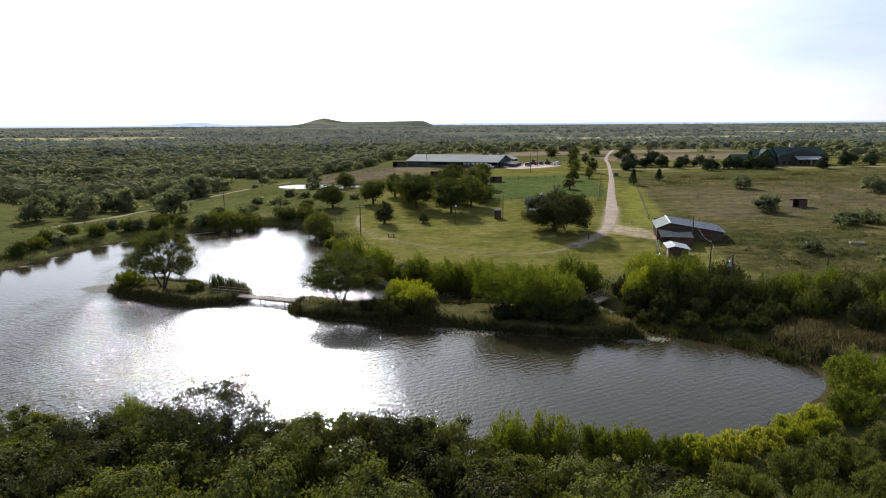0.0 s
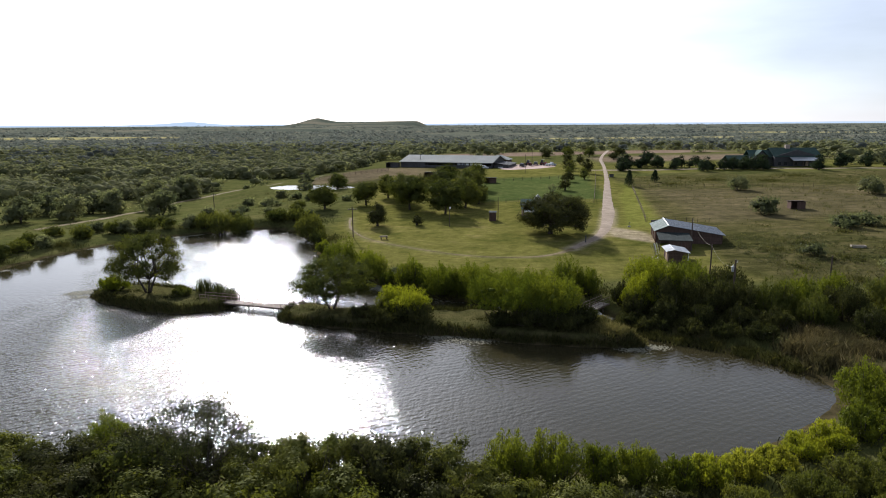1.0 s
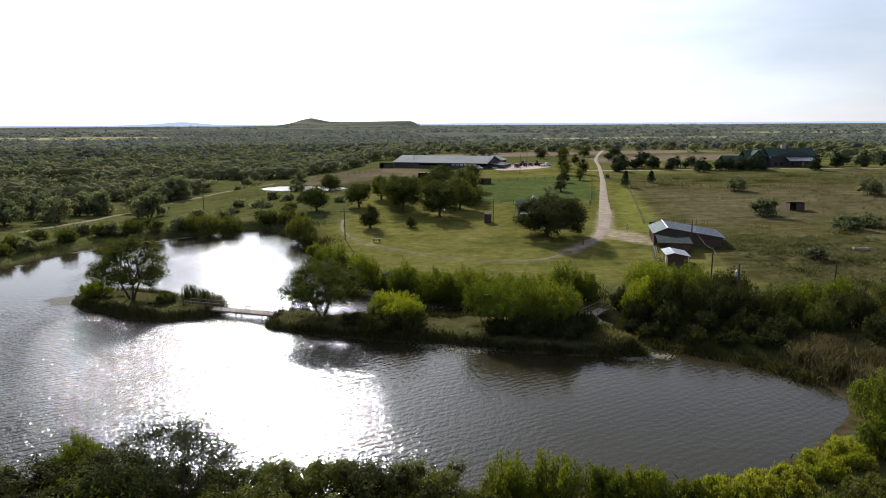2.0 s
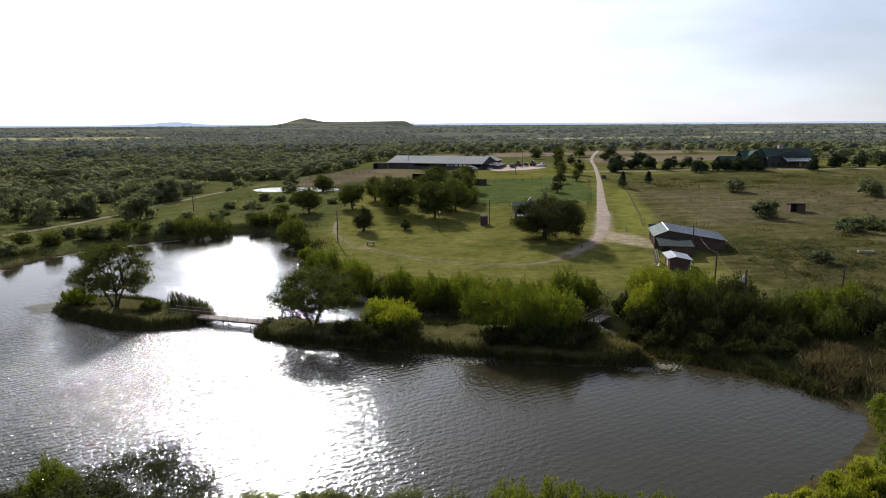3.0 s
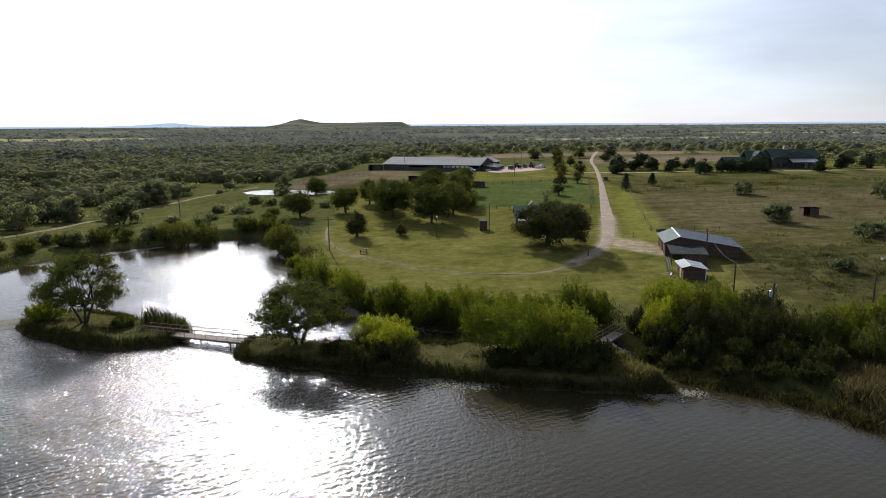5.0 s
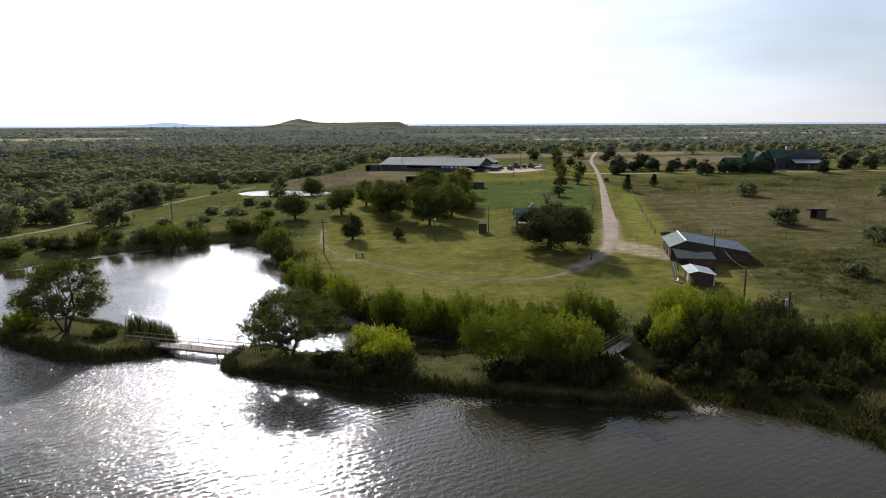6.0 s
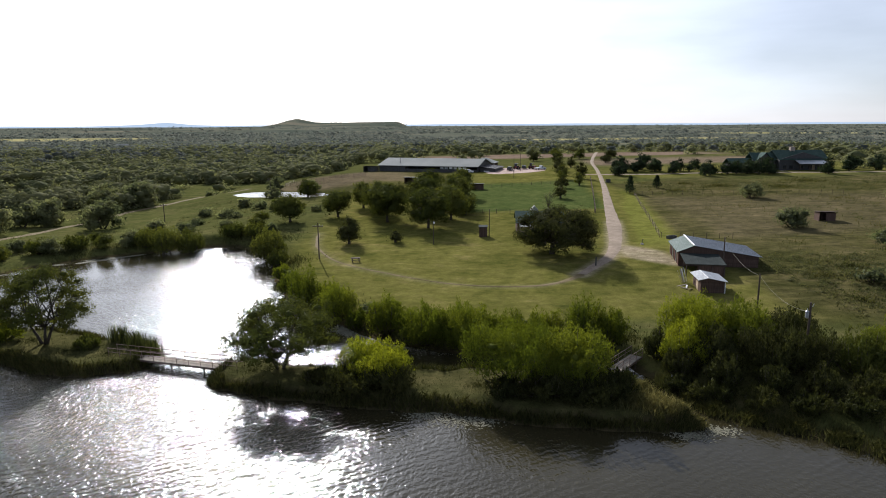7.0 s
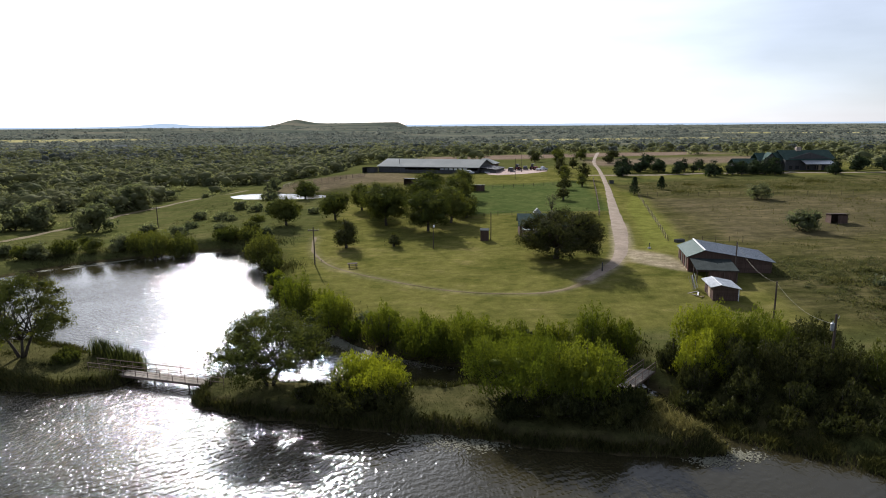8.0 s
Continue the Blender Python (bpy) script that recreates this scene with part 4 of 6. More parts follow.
# trees and bushes of the two islets
plant("island_tree", on_ground(-47.9, 99.0, 40), "leafy green tree with several stems on the islet", "tree", LEAF_ISLAND, 10.8, 10.9, 0.9, 40, 760, 38, 0.28, 0.2, 11, 3, 0.26, 0.1, 0.7, airy=True, shell=0.5, heart=0.34)
willow(-53.8, 100.2, 5.0, 2.7, 12, "low bright green bush at the islet's tip", LEAF_WILLOW)
willow(-42.0, 97.5, 3.0, 1.6, 13, "low dull green bush on the islet's bank", LEAF_ISLAND)
plant("island_tree", on_ground(-17.2, 90.2, 10), "spreading tree with forked leaning stems on the islet", "tree", LEAF_ISLAND, 13.2, 7.9, 1.3, 42, 780, 38, 0.28, 0.2, 14, 4, 0.22, 0.1, 0.7, airy=True, drift=0.5, shell=0.5, heart=0.34)
willow(-6.8, 87.5, 8.6, 4.3, 15, "bright green rounded willow bush on the islet", LEAF_WILLOW)
willow(7.8, 86.3, 12.6, 6.2, 16, "wide arching green willow on the islet", name="willow_tree", cat="tree", low=0.34, dens=0.8, leaf=0.21)
willow(13.6, 84.8, 8.4, 6.4, 17, "tall dense green willow on the islet", name="willow_tree", cat="tree", low=0.12)
# dark oak leaf on these bushes paints the shade beneath the willows
for i, (x, y, w, h) in enumerate([(10.5, 82.4, 7.0, 2.4), (14.6, 81.2, 6.6, 2.6), (6.6, 82.6, 4.6, 1.7), (17.2, 82.4, 4.2, 2.8), (-8.6, 84.6, 6.6, 2.6), (-4.6, 84.4, 5.0, 2.4), (-12.4, 86.4, 3.6, 1.5)]):
    willow(x, y, w, h, 700 + i, "tangled bush overhanging the islet's bank, dark leaf for its shade", LEAF_OAK, group="islet tangle")
# willows of the far bank
BANK = [(-19.4, 113.5, 5.0, 7.6), (-14.2, 109.8, 6.6, 5.9), (-16.5, 116, 4, 3.4), (-6.6, 103.2, 5.8, 5.4), (-1.8, 99.8, 8.4, 5.2), (3.2, 98.6, 8.6, 5.4), (7.8, 97.8, 6.2, 4.4), (12.5, 97.6, 5.2, 4.6),
        (17.2, 97.4, 5.6, 6.0), (20.6, 97.2, 4.4, 4.6), (-11, 106.3, 3.6, 2.6), (-23.6, 123.5, 4.2, 4.0), (-27.2, 133, 3.4, 2.8), (-33.6, 149.5, 7.6, 7.2), (-30.5, 142.5, 3.8, 3.4),
        (-53.6, 160.6, 7.0, 5.6), (-58.2, 159.0, 7.4, 6.2), (-62.8, 160.5, 5.4, 4.2), (-46.5, 167.5, 6.4, 3.2), (-41, 166, 5.6, 3.0), (-76.5, 157.5, 6.2, 3.0), (-81.5, 154, 7.0, 3.2), (-88, 149.5, 5.6, 2.8), (-90.5, 131, 5.2, 2.8), (-92, 119, 4.6, 2.4),
        (-94, 140, 5, 2.6)]
for i, (x, y, w, h) in enumerate(BANK):
    willow(x, y, w, h, 30 + i, ("bright green willow bush on the pond's bank", "feathery green willow bush beside the pond", "green bank willow with upright sprays")[i % 3],
           LEAF_BANK if i < 13 else LEAF_ISLAND, group="bank willows", leaf=0.25 if y < 125 else 0.36)
ROUGH = [(-38, 168, 4, 2.2), (-42, 171.5, 5, 2.8), (-66.5, 160, 5, 3.2), (-71, 158.5, 4.4, 2.6), (-79, 152.5, 5.4, 3.6), (-85.5, 146, 5, 3), (-88.5, 136, 4.6, 2.8), (-90.5, 126, 5, 2.6), (-60, 176, 5, 2.0), (-68, 172, 4.6, 1.8), (-52, 180, 4.2, 1.7),
         (-76, 166, 5, 2.2), (-62, 187, 4.6, 1.6), (-46, 190, 4.4, 1.8), (-55, 196, 4.6, 1.6), (-40, 206, 4.4, 1.6), (-33, 198, 4, 1.6), (-24, 128, 2.8, 1.6), (-25.5, 131.5, 2.4, 1.3), (-21, 120.5, 3, 2), (-9.5, 109, 3, 1.5), (-3.5, 104.2, 3, 1.4),
         (2, 102.3, 3.2, 1.4), (6, 101.2, 3, 1.4), (10.5, 101, 3, 1.5), (-30, 146, 2.8, 1.8), (-88, 156, 5, 2.6), (-95, 150, 5, 2.6)]
for i, (x, y, w, h) in enumerate(ROUGH):
    oak(x, y, w, h, 400 + i, ("low grey-green scrub in the rough pasture", "low weedy shrub above the bank")[h < 1.55], (LEAF_FAR, LEAF_ISLAND)[i % 2], 0.8, 0.3, "scrub_bush", 0.02, "rough scrub", 3, 0.06, 7, 0.3, "bush")
EASTBANK = [(26.6, 89.6, 6.0, 5.4), (29.4, 89.0, 6.2, 5.0), (28.8, 94.0, 8.4, 6.9), (34.2, 93.2, 8.0, 6.4), (34.6, 87.2, 7.2, 5.6), (39.0, 88.0, 6.8, 5.2), (43.4, 86.4, 6.6, 5.0), (39.8, 93.6, 6.8, 5.4),
            (47.6, 88.5, 6.6, 5.2), (46.6, 82.2, 5.6, 4.4), (52.0, 84.5, 6.6, 5.2), (54.5, 91, 6.2, 4.8), (59.5, 87.5, 6.6, 5.6), (51.0, 77.0, 5.4, 4.2), (57.5, 79.5, 6.6, 5.6), (64.5, 90, 6.8, 5.4), (60, 72, 6, 4.6), (54.5, 70, 5, 4.2)]
# low bushes added in front to fill the bank's shade with dark foliage
EASTBANK += [(28.6, 84.6, 4.6, 3.4), (32.6, 82.8, 4.2, 2.8), (36.8, 81.6, 4.4, 3.0), (41.2, 80.8, 4.2, 3.0), (30.2, 80.6, 4.0, 1.9), (34.0, 79.0, 4.2, 1.9), (37.8, 77.4, 4.2, 1.9), (27.4, 82.4, 3.2, 1.8), (25.4, 87.6, 4.2, 3.4), (24.2, 85.2, 3.2, 1.9), (25.2, 83.2, 3.0, 1.6), (24.6, 92.4, 3.8, 3.4)]
# the front rows get the dark oak leaf in place of shade
for i, (x, y, w, h) in enumerate(EASTBANK):
    willow(x, y, w, h, 70 + i, ("dense yellow-green thicket on the shaded bank", "dark green thicket along the pond bank")[i % 2],
           LEAF_WILLOW if i in (0, 2) else LEAF_BANK if i in (3, 8, 11, 14) else LEAF_OAK if i > 17 else (LEAF_ISLAND, LEAF_OAK, LEAF_OAK)[i % 3], 1.05, group="bank thicket", name="thicket_bush")
# wood in the foreground, on the near shore
FRONT = [(-17.6, 42.6, 6.2, 5.2), (-12.6, 42.4, 6.0, 5.0), (-7.2, 43, 5.8, 5.2), (-22.5, 44.6, 6.4, 4.6), (-2, 43.4, 5.4, 4.6), (-9.0, 39.6, 6.8, 7.2), (-3.8, 40.2, 6.6, 7.1), (0.6, 40.4, 5.6, 6.2), (-20.5, 40.4, 7.0, 5.9), (-26.6, 42.6, 7.0, 4.8), (-32.5, 43.4, 7.2, 4.9), (-38.5, 43.8, 7.2, 5.0), (-45, 43.6, 7.4, 5.2), (-51, 42, 7.4, 5.4),
         (-6.2, 36.8, 6.6, 5.8), (-1.5, 37, 6.2, 6.0), (3.6, 38.2, 6.0, 4.8), (8.4, 38.4, 5.8, 4.2), (13.2, 38.6, 5.6, 3.8), (-12.2, 37, 6.8, 6.2), (-17.6, 36.6, 6.8, 5.8), (-23.6, 37.4, 7.0, 5.6), (-29.4, 38, 7.0, 5.4), (-35.6, 38, 7.2, 5.4), (-42, 38, 7.2, 5.4),
         (-17, 29.8, 7.6, 8.8), (-10.6, 30.4, 7.4, 8.2), (-24, 31.4, 7.6, 8.2), (-31, 32.2, 7.6, 7.8), (-3.8, 30.2, 7.4, 8.2), (2.4, 30, 7.2, 8.4), (8.2, 29.6, 7.0, 8.6), (14, 30.4, 6.8, 7.0), (-37.5, 32.5, 7.6, 7.4),
         (8, 34, 6.2, 5.0), (14, 34.6, 6.2, 4.6), (19.6, 34.4, 6.2, 3.8), (-4, 33.6, 6.4, 6.4)]
variants = []
for i, (x, y, w, h) in enumerate(FRONT):
    if i < 6:
        variants.append((oak(x, y, w, h, 120 + i, "dark green scrub oak on the near shore", LEAF_OAK if i in (0, 3) else LEAF_ISLAND, dens=0.72, leaf=0.19, heart=0.36, group="near shore oaks", spread=0.2, lobes=26, trunk=0.16, stems=3, low=0.12, shell=0.5, airy=True), w, h))
    else:
        ob, w0, h0 = variants[i * 5 % 6]
        copy_thing(ob, on_ground(x, y, i * 73 % 360) @ Matrix.Diagonal((w / w0, w / w0, h / h0, 1)))
plant("sparse_tree", on_ground(-16.6, 41.2, 0), "thin-leaved brown tree with bare twigs showing", "tree", LEAF_OAK, 9.0, 8.7, 2.4, 40, 560, 15, 0.2, 0.18, 160, 4, 0.12, 0, 0.7, airy=True, shell=0.3)
willow(-28.0, 50.6, 4.8, 3.5, 161, "yellow-green willow on the near shore", LEAF_BANK, leaf=0.18, name="willow_tree", cat="tree")
SHORE = [(4.5, 45.8, 4.2, 4.5), (7.8, 45.8, 4.2, 4.2), (11.2, 46.2, 3.8, 3.2), (13.8, 45.8, 3.6, 2.9), (16.2, 44.6, 3.4, 2.6), (18.6, 45.4, 3.8, 2.2), (21.8, 46.6, 3.6, 1.9), (24.8, 47.8, 3.6, 1.5), (28.2, 49.8, 3.8, 1.7), (31.2, 51.4, 3.6, 2.2),
         (20, 40.5, 5, 2.4), (25, 42.5, 5, 2.2), (29.5, 45, 5, 2.2), (24.5, 37.5, 5.4, 2.8), (30, 40, 5.4, 2.8), (34.5, 46.5, 5, 2.6), (35.5, 41, 5.4, 3.0)]
for i, (x, y, w, h) in enumerate(SHORE):
    willow(x, y, w, h, 170 + i, "yellow-green young willow at the water's edge" if i < 5 else "yellowing low bush near the water's edge", LEAF_BANK if i < 5 else LEAF_ISLAND if i > 9 else LEAF_YELLOW if i in (6, 7) else LEAF_WILLOW, leaf=0.18, group="shore bushes")
willow(38.2, 57.6, 6.4, 4.8, 190, "tall bright green willow at the pond's corner", leaf=0.27, name="willow_tree", cat="tree")
willow(34.6, 52.6, 4.6, 3.2, 191, "bright green willow sapling at the pond's corner", leaf=0.26, name="willow_tree", cat="tree")
willow(42.5, 52.5, 6.6, 4.6, 192, "green thicket behind the pond's corner", LEAF_ISLAND, leaf=0.32)
willow(44.5, 60.5, 5.6, 3.6, 193, "green thicket beside the pond's corner", leaf=0.32)
# lawn trees
oak(21.6, 141.6, 14.8, 9.6, 200, "big dark oak spreading over the drive", dens=1.0, leaf=0.3, low=0.05, lobes=46, trunk=0.5, spread=0.42, shell=0.5, heart=0.45, airy=True, drift=1.1)
for i, (x, y, w, h) in enumerate([(-12.2, 179, 12.6, 9.6), (-2.0, 170.5, 11.2, 9.2), (3.5, 181, 10.4, 8.8), (-3.6, 192, 12, 9.8), (5.2, 200, 11, 9.2), (-15.5, 192, 10.6, 8.4), (-2.2, 212, 10, 9.4),
                                      (7.4, 222, 8.6, 8.6), (-20.5, 202, 8.4, 7.4), (-36.5, 181, 9, 6.6), (-25.6, 187, 9.2, 6.8), (-18.3, 154, 5.2, 5.6), (-8.7, 155.2, 2.7, 2.5), (7.5, 188, 6, 5), (-42, 232, 7, 6)]):
    oak(x, y, w, h, 210 + i, ("round dark green oak on the lawn", "small round oak on the mown lawn")[w < 6], LEAF_OAK if w < 6 else LEAF_ISLAND, 0.8, 0.38 if w > 6 else 0.3, group="lawn oaks", lobes=14)
plant("bare_tree", on_ground(27.9, 182.4), "thin half-bare tree behind the cottage", "tree", LEAF_FAR, 4.4, 6.2, 2.6, 9, 40, 8, 0.3, 0.3, 230, 1, 0.16)
# along the drive, by the lane and in the field
for i, (x, y, w, h) in enumerate([(47.8, 264.4, 4.6, 6.6), (55.2, 266.6, 5.2, 8.0), (42.4, 237.9, 4.6, 5.0), (49.6, 244.7, 3.4, 5.6), (53.0, 300, 5.2, 7.6), (62, 318, 5, 6), (60, 345, 6, 7), (50.5, 282, 4.4, 5.0), (84, 340, 6, 5), (78, 372, 7, 7),
                                  (37, 213, 4.4, 4.4), (52, 365, 6, 7), (70, 398, 7, 7), (95, 372, 7, 6)]):
    oak(x, y, w, h * 0.8, 240 + i, "dark roadside tree beside the gravel drive", LEAF_ISLAND if i % 3 == 0 else LEAF_OAK, 0.8, 0.5, "roadside_tree", 0.12, "roadside trees", lobes=6)
for i, (x, y, w, h) in enumerate([(59.7, 219.8, 4.4, 5.3), (71.7, 230.5, 4.2, 4.0)]):
    cedar(x, y, w, h, 260 + i, "single dark cedar in the dry field", "field cedars")
for i, (x, y, w, h) in enumerate([(76, 289, 9, 6.6), (83.5, 288, 8, 6.0), (90, 286, 7.5, 5.4), (97.5, 285, 5, 4.6), (100.5, 286.5, 4.4, 5.0), (103.0, 283, 3.4, 4.2), (107.5, 288, 4, 5), (106.3, 271, 5.4, 5.4), (118, 275, 6.6, 4.6), (123, 274, 6, 5.2),
                                  (128.5, 272, 6.8, 5.8), (88, 296, 8, 7), (160, 270, 6, 6.4), (166, 276, 6, 5), (172, 272, 6, 6), (181, 268, 9, 7), (190, 272, 9, 7.4), (200, 268, 9, 8), (148, 266, 4, 3)]):
    oak(x, y, w, h, 270 + i, "dark clipped evergreen beside the lodge lane", LEAF_CEDAR, 0.8, 0.6, "evergreen_bush", 0.03, "lodge evergreens", lobes=7, cat="bush")
for i, (x, y, w, h) in enumerate([(90, 204.5, 7.2, 4.4), (77.2, 160.8, 7.6, 4.4), (86.5, 142.5, 7.4, 3.0), (92.5, 144.5, 6.0, 2.5), (122, 190, 9, 5.2), (128, 170, 6, 3.4), (66, 118, 4.4, 2.2), (74, 107, 5, 2.4)]):
    oak(x, y, w, h, 295 + i, "grey-green mesquite bush in the dry field", LEAF_FAR, 0.55, 0.42, "mesquite_bush", 0.08, "field bushes", lobes=9, cat="bush", stems=3, trunk=0.14)
for i, (x, y, w, h) in enumerate([(111.7, 268, 5.4, 5.0), (115, 267.5, 5.0, 5.6), (119.5, 268, 5.4, 5.2), (122.8, 265.4, 5.0, 6.6), (126.2, 264.6, 5.2, 6.2), (145.6, 259.6, 4.6, 6.4), (102, 265.2, 5.2, 4.8), (94, 276.8, 4.4, 4.0), (72, 273.6, 7.0, 5.6)]):
    oak(x, y, w, h, 800 + i, "dark rounded cedar beside the lodge lane", LEAF_CEDAR, 0.8, 0.5, "evergreen_bush", 0.03, "lodge cedars", lobes=8, cat="bush")
# woods along the creek
WEST_WOOD = [(-88.6, 192, 11.6, 7.8), (-107.5, 199, 9, 6.4), (-113.5, 198, 10, 6.6), (-105, 247, 14, 8.6), (-116, 248, 13, 8), (-62, 271, 8, 5.6), (-47, 268.5, 6, 4.2), (-57.5, 246.6, 7, 3.4), (-110, 182, 10, 7), (-118, 172, 11, 7), (-108, 200, 10, 7), (-122, 192, 11, 7), 
             (-116, 214, 10, 7), (-130, 205, 10, 7), (-108, 232, 11, 7.4), (-66, 205, 5, 2.6), (-58, 198, 5, 2.2), (-60, 222, 6, 3), (-52, 212, 5, 2.4), (-46, 204, 4, 2.2), (-70, 182, 5, 2.4)]
for i, (x, y, w, h) in enumerate(WEST_WOOD):
    oak(x, y, w, h, 320 + i, "green creekside tree at the wood's edge" if h > 4 else "low scrub bush in rough grass", LEAF_FAR, 0.75, 0.6, "creek_tree" if h > 4 else "scrub_bush", 0.05, "creek wood", lobes=8, cat="tree" if h > 4 else "bush", stems=2)


def woodland():
    """Far woods, thinning into scrub: too many trees to count."""
    r = np.random.default_rng(77)
    n = 17500
    d = 185 * (4400 / 185) ** (r.random(n) ** 0.9)
    a = radians(1) * r.uniform(-44, 44, n)
    close = 5200
    d[:close], a[:close] = 225 + 560 * r.random(close) ** 1.15, radians(1) * r.uniform(-44, -2, close)
    x, y = np.sin(a) * d, np.cos(a) * d
    w = wavy(x, y, 45, 31) * 0.5 + wavy(x, y, 170, 32) * 0.6
    creek = (0.035 + 0.965 * creek_wood(x, y)) * ease(175, 190, y)
    creek = creek * ease(-92, -104, x + 0.12 * np.clip(y - 290, 0, 400) - 34 * ease(262, 290, y))
    band = wavy(x * 0.3, y, 120, 33) * 0.6 + wavy(x * 0.45, y, 330, 34) * 0.7
    beyond = ease(380, 480, y + 30 * w) * (0.04 + 0.95 * ease(0.0, 0.14, band + 0.3 * w))
    behind = ease(325, 335, y) * ease(-40, -60, x)
    lodge = ease(150, 190, x) * ease(285, 300, y + 10 * w) * 0.8
    f = fields(x, y)
    chance = np.maximum.reduce([creek * 1.0, beyond, behind, lodge]) * (1 - f["straw"]) * (1 - 0.93 * f["plough"])
    top = base_height(x, y)
    keep = r.random(n) < chance * (1 - 0.6 * ease(16, 28, top)) * (1 - 0.45 * ease(1200, 2000, d))
    x, y, d = x[keep], y[keep], d[keep]
    z = ground_height(x, y)
    hgt = (4.2 + 5.0 * r.random(len(x)) ** 1.3) * np.where(r.random(len(x)) < 0.12, 0.5, 1.0)
    wid = hgt * r.uniform(1.35, 2.05, len(x)) * (1 + 1.9 * ease(500, 2500, d))
    # the further trees take the leaf with haze in its colour
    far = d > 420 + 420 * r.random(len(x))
    for group in (0, 1):
        V, H = [], []
        for lo, hi, m, leaf in ((0, 330, 270, 0.72), (330, 650, 104, 1.25), (650, 1400, 26, 3.0), (1400, 9000, 14, 6.0)):
            k = np.where((d >= lo) & (d < hi) & (far == bool(group)))[0]
            if not len(k):
                continue
            N = len(k) * m
            q = r.normal(0, 1, (N, 3))
            q[:, 2] = np.abs(q[:, 2])
            q /= np.linalg.norm(q, axis=1)[:, None]
            rad = r.uniform(0.6, 1.04, N)[:, None] * (0.8 + 0.26 * np.sin(q[:, :1] * 5 + np.repeat(x[k], m)[:, None]) * np.cos(q[:, 1:2] * 4))
            q = q * rad
            c = np.column_stack([np.repeat(x[k], m) + q[:, 0] * np.repeat(wid[k], m) / 2, np.repeat(y[k], m) + q[:, 1] * np.repeat(wid[k], m) / 2,
                                 np.repeat(z[k], m) + (0.06 + 0.9 * q[:, 2]) * np.repeat(hgt[k], m)])
            if hi < 700:
                hv, hf = dense_hearts(np.column_stack([x[k], y[k], z[k] + 0.45 * hgt[k], wid[k] / 2, wid[k] / 2, hgt[k] * 0.5]), 0.46, r, True)
                H.append((hv, hf))
            V.append(leaf_quads(c, leaf, r, 0.0, 0.8, q / np.linalg.norm(q, axis=1)[:, None] * (0.75 if hi < 700 else 0.45) + np.array([0, 0, 0.55 if hi < 700 else 0.9]))[0])
        v = np.concatenate(V)
        f = np.arange(len(v)).reshape(-1, 3)
        for hv, hf in H:
            v, f = np.concatenate([v, hv]), np.concatenate([f, hf + len(v)])
        tagged(new("woodland", fine_mesh("woodland", v, f, [(LEAF_FAR, LEAF_HAZED)[group]])),
               ("green creekside woods and scrub", "distant woods across the plain, greyed to paint in haze")[group], "woods", kind="stuff")


woodland()
# reeds and long grass
stand("cattail_reeds", "tall dark cattails beside the footbridge", REED_GREEN, [(-36.3, 98.2, 1.3), (-34.4, 97.2, 1.6), (-38.4, 99.0, 0.9), (-39.8, 99.6, 0.7), (-33.2, 96.2, 0.8)], 1300, 2.0, 0.06, 1, "reeds", lean=0.16)
stand("reeds", "pale dry reeds along the shaded shore", REED_DRY, [(41, 70, 2.4), (42.5, 73.5, 3), (45, 77, 3), (43, 66, 2), (47.5, 72.5, 3), (39.5, 73.5, 1.6)], 13000, 1.2, 0.05, 2, "reeds", lean=0.34)
stand("reeds", "pale reed tussocks at the islet's end", REED_PALE, [(17.5, 80.6, 1.8), (20.0, 79.8, 1.8), (21.6, 78.6, 1.4), (23.2, 77.8, 0.9), (19.6, 83.6, 1.4)], 7000, 0.9, 0.045, 3, "reeds", lean=0.4)
stand("bank_grass", "rough green grass on the islets", GRASS_BANK, [(-50, 100, 5), (-44, 96.5, 4.5), (-38.5, 95.5, 3.5), (-55, 101, 3), (-20, 89.8, 4), (-12, 87.5, 4), (-3, 85.6, 4), (4, 85, 4.4), (10, 84, 4.5), (16, 82, 4)], 8000, 0.2, 0.05, 4, "grass", lean=0.45)
stand("bank_grass", "rough long grass along the far bank", GRASS_BANK, [(-27.5, 140, 4), (-25, 127, 3.5), (-21, 118, 3.5), (-14, 112, 3.5), (-8, 105.5, 4), (0, 102, 4), (7, 100.5, 4), (15, 100, 4), (22, 98.5, 4), (-36, 160, 5), (-44, 169, 5), (-66, 162, 5), (-76, 154, 5), (-86, 138, 5), (-90, 122, 5)], 14000, 0.6, 0.1, 5, "grass", lean=0.4)
stand("field_grass", "tufted wild grass and weeds in the dry field", GRASS_WILD, [(62, 106, 14), (84, 118, 22), (110, 132, 26), (66, 126, 12), (70, 146, 14), (96, 158, 22), (124, 170, 26), (80, 190, 18), (112, 200, 24), (86, 228, 20), (116, 236, 22), (140, 220, 22), (72, 246, 10)], 7000, 0.34, 0.14, 6, "grass", lean=0.5)
stand("field_grass", "dull green weed clumps in the dry field", GRASS_WILD, [(60, 111, 3), (66, 104, 4), (71, 116, 3), (79, 109, 4), (86, 121, 3.4), (94, 116, 5), (69, 127, 2.6), (61, 122, 2.4), (101, 128, 4), (108, 147, 4), (83, 137, 2.6), (96, 142, 3), (75, 222, 4), (92, 231, 5), (110, 226, 5), (126, 240, 6), (84, 240, 4)], 6000, 0.6, 0.14, 8, "weeds", lean=0.45)
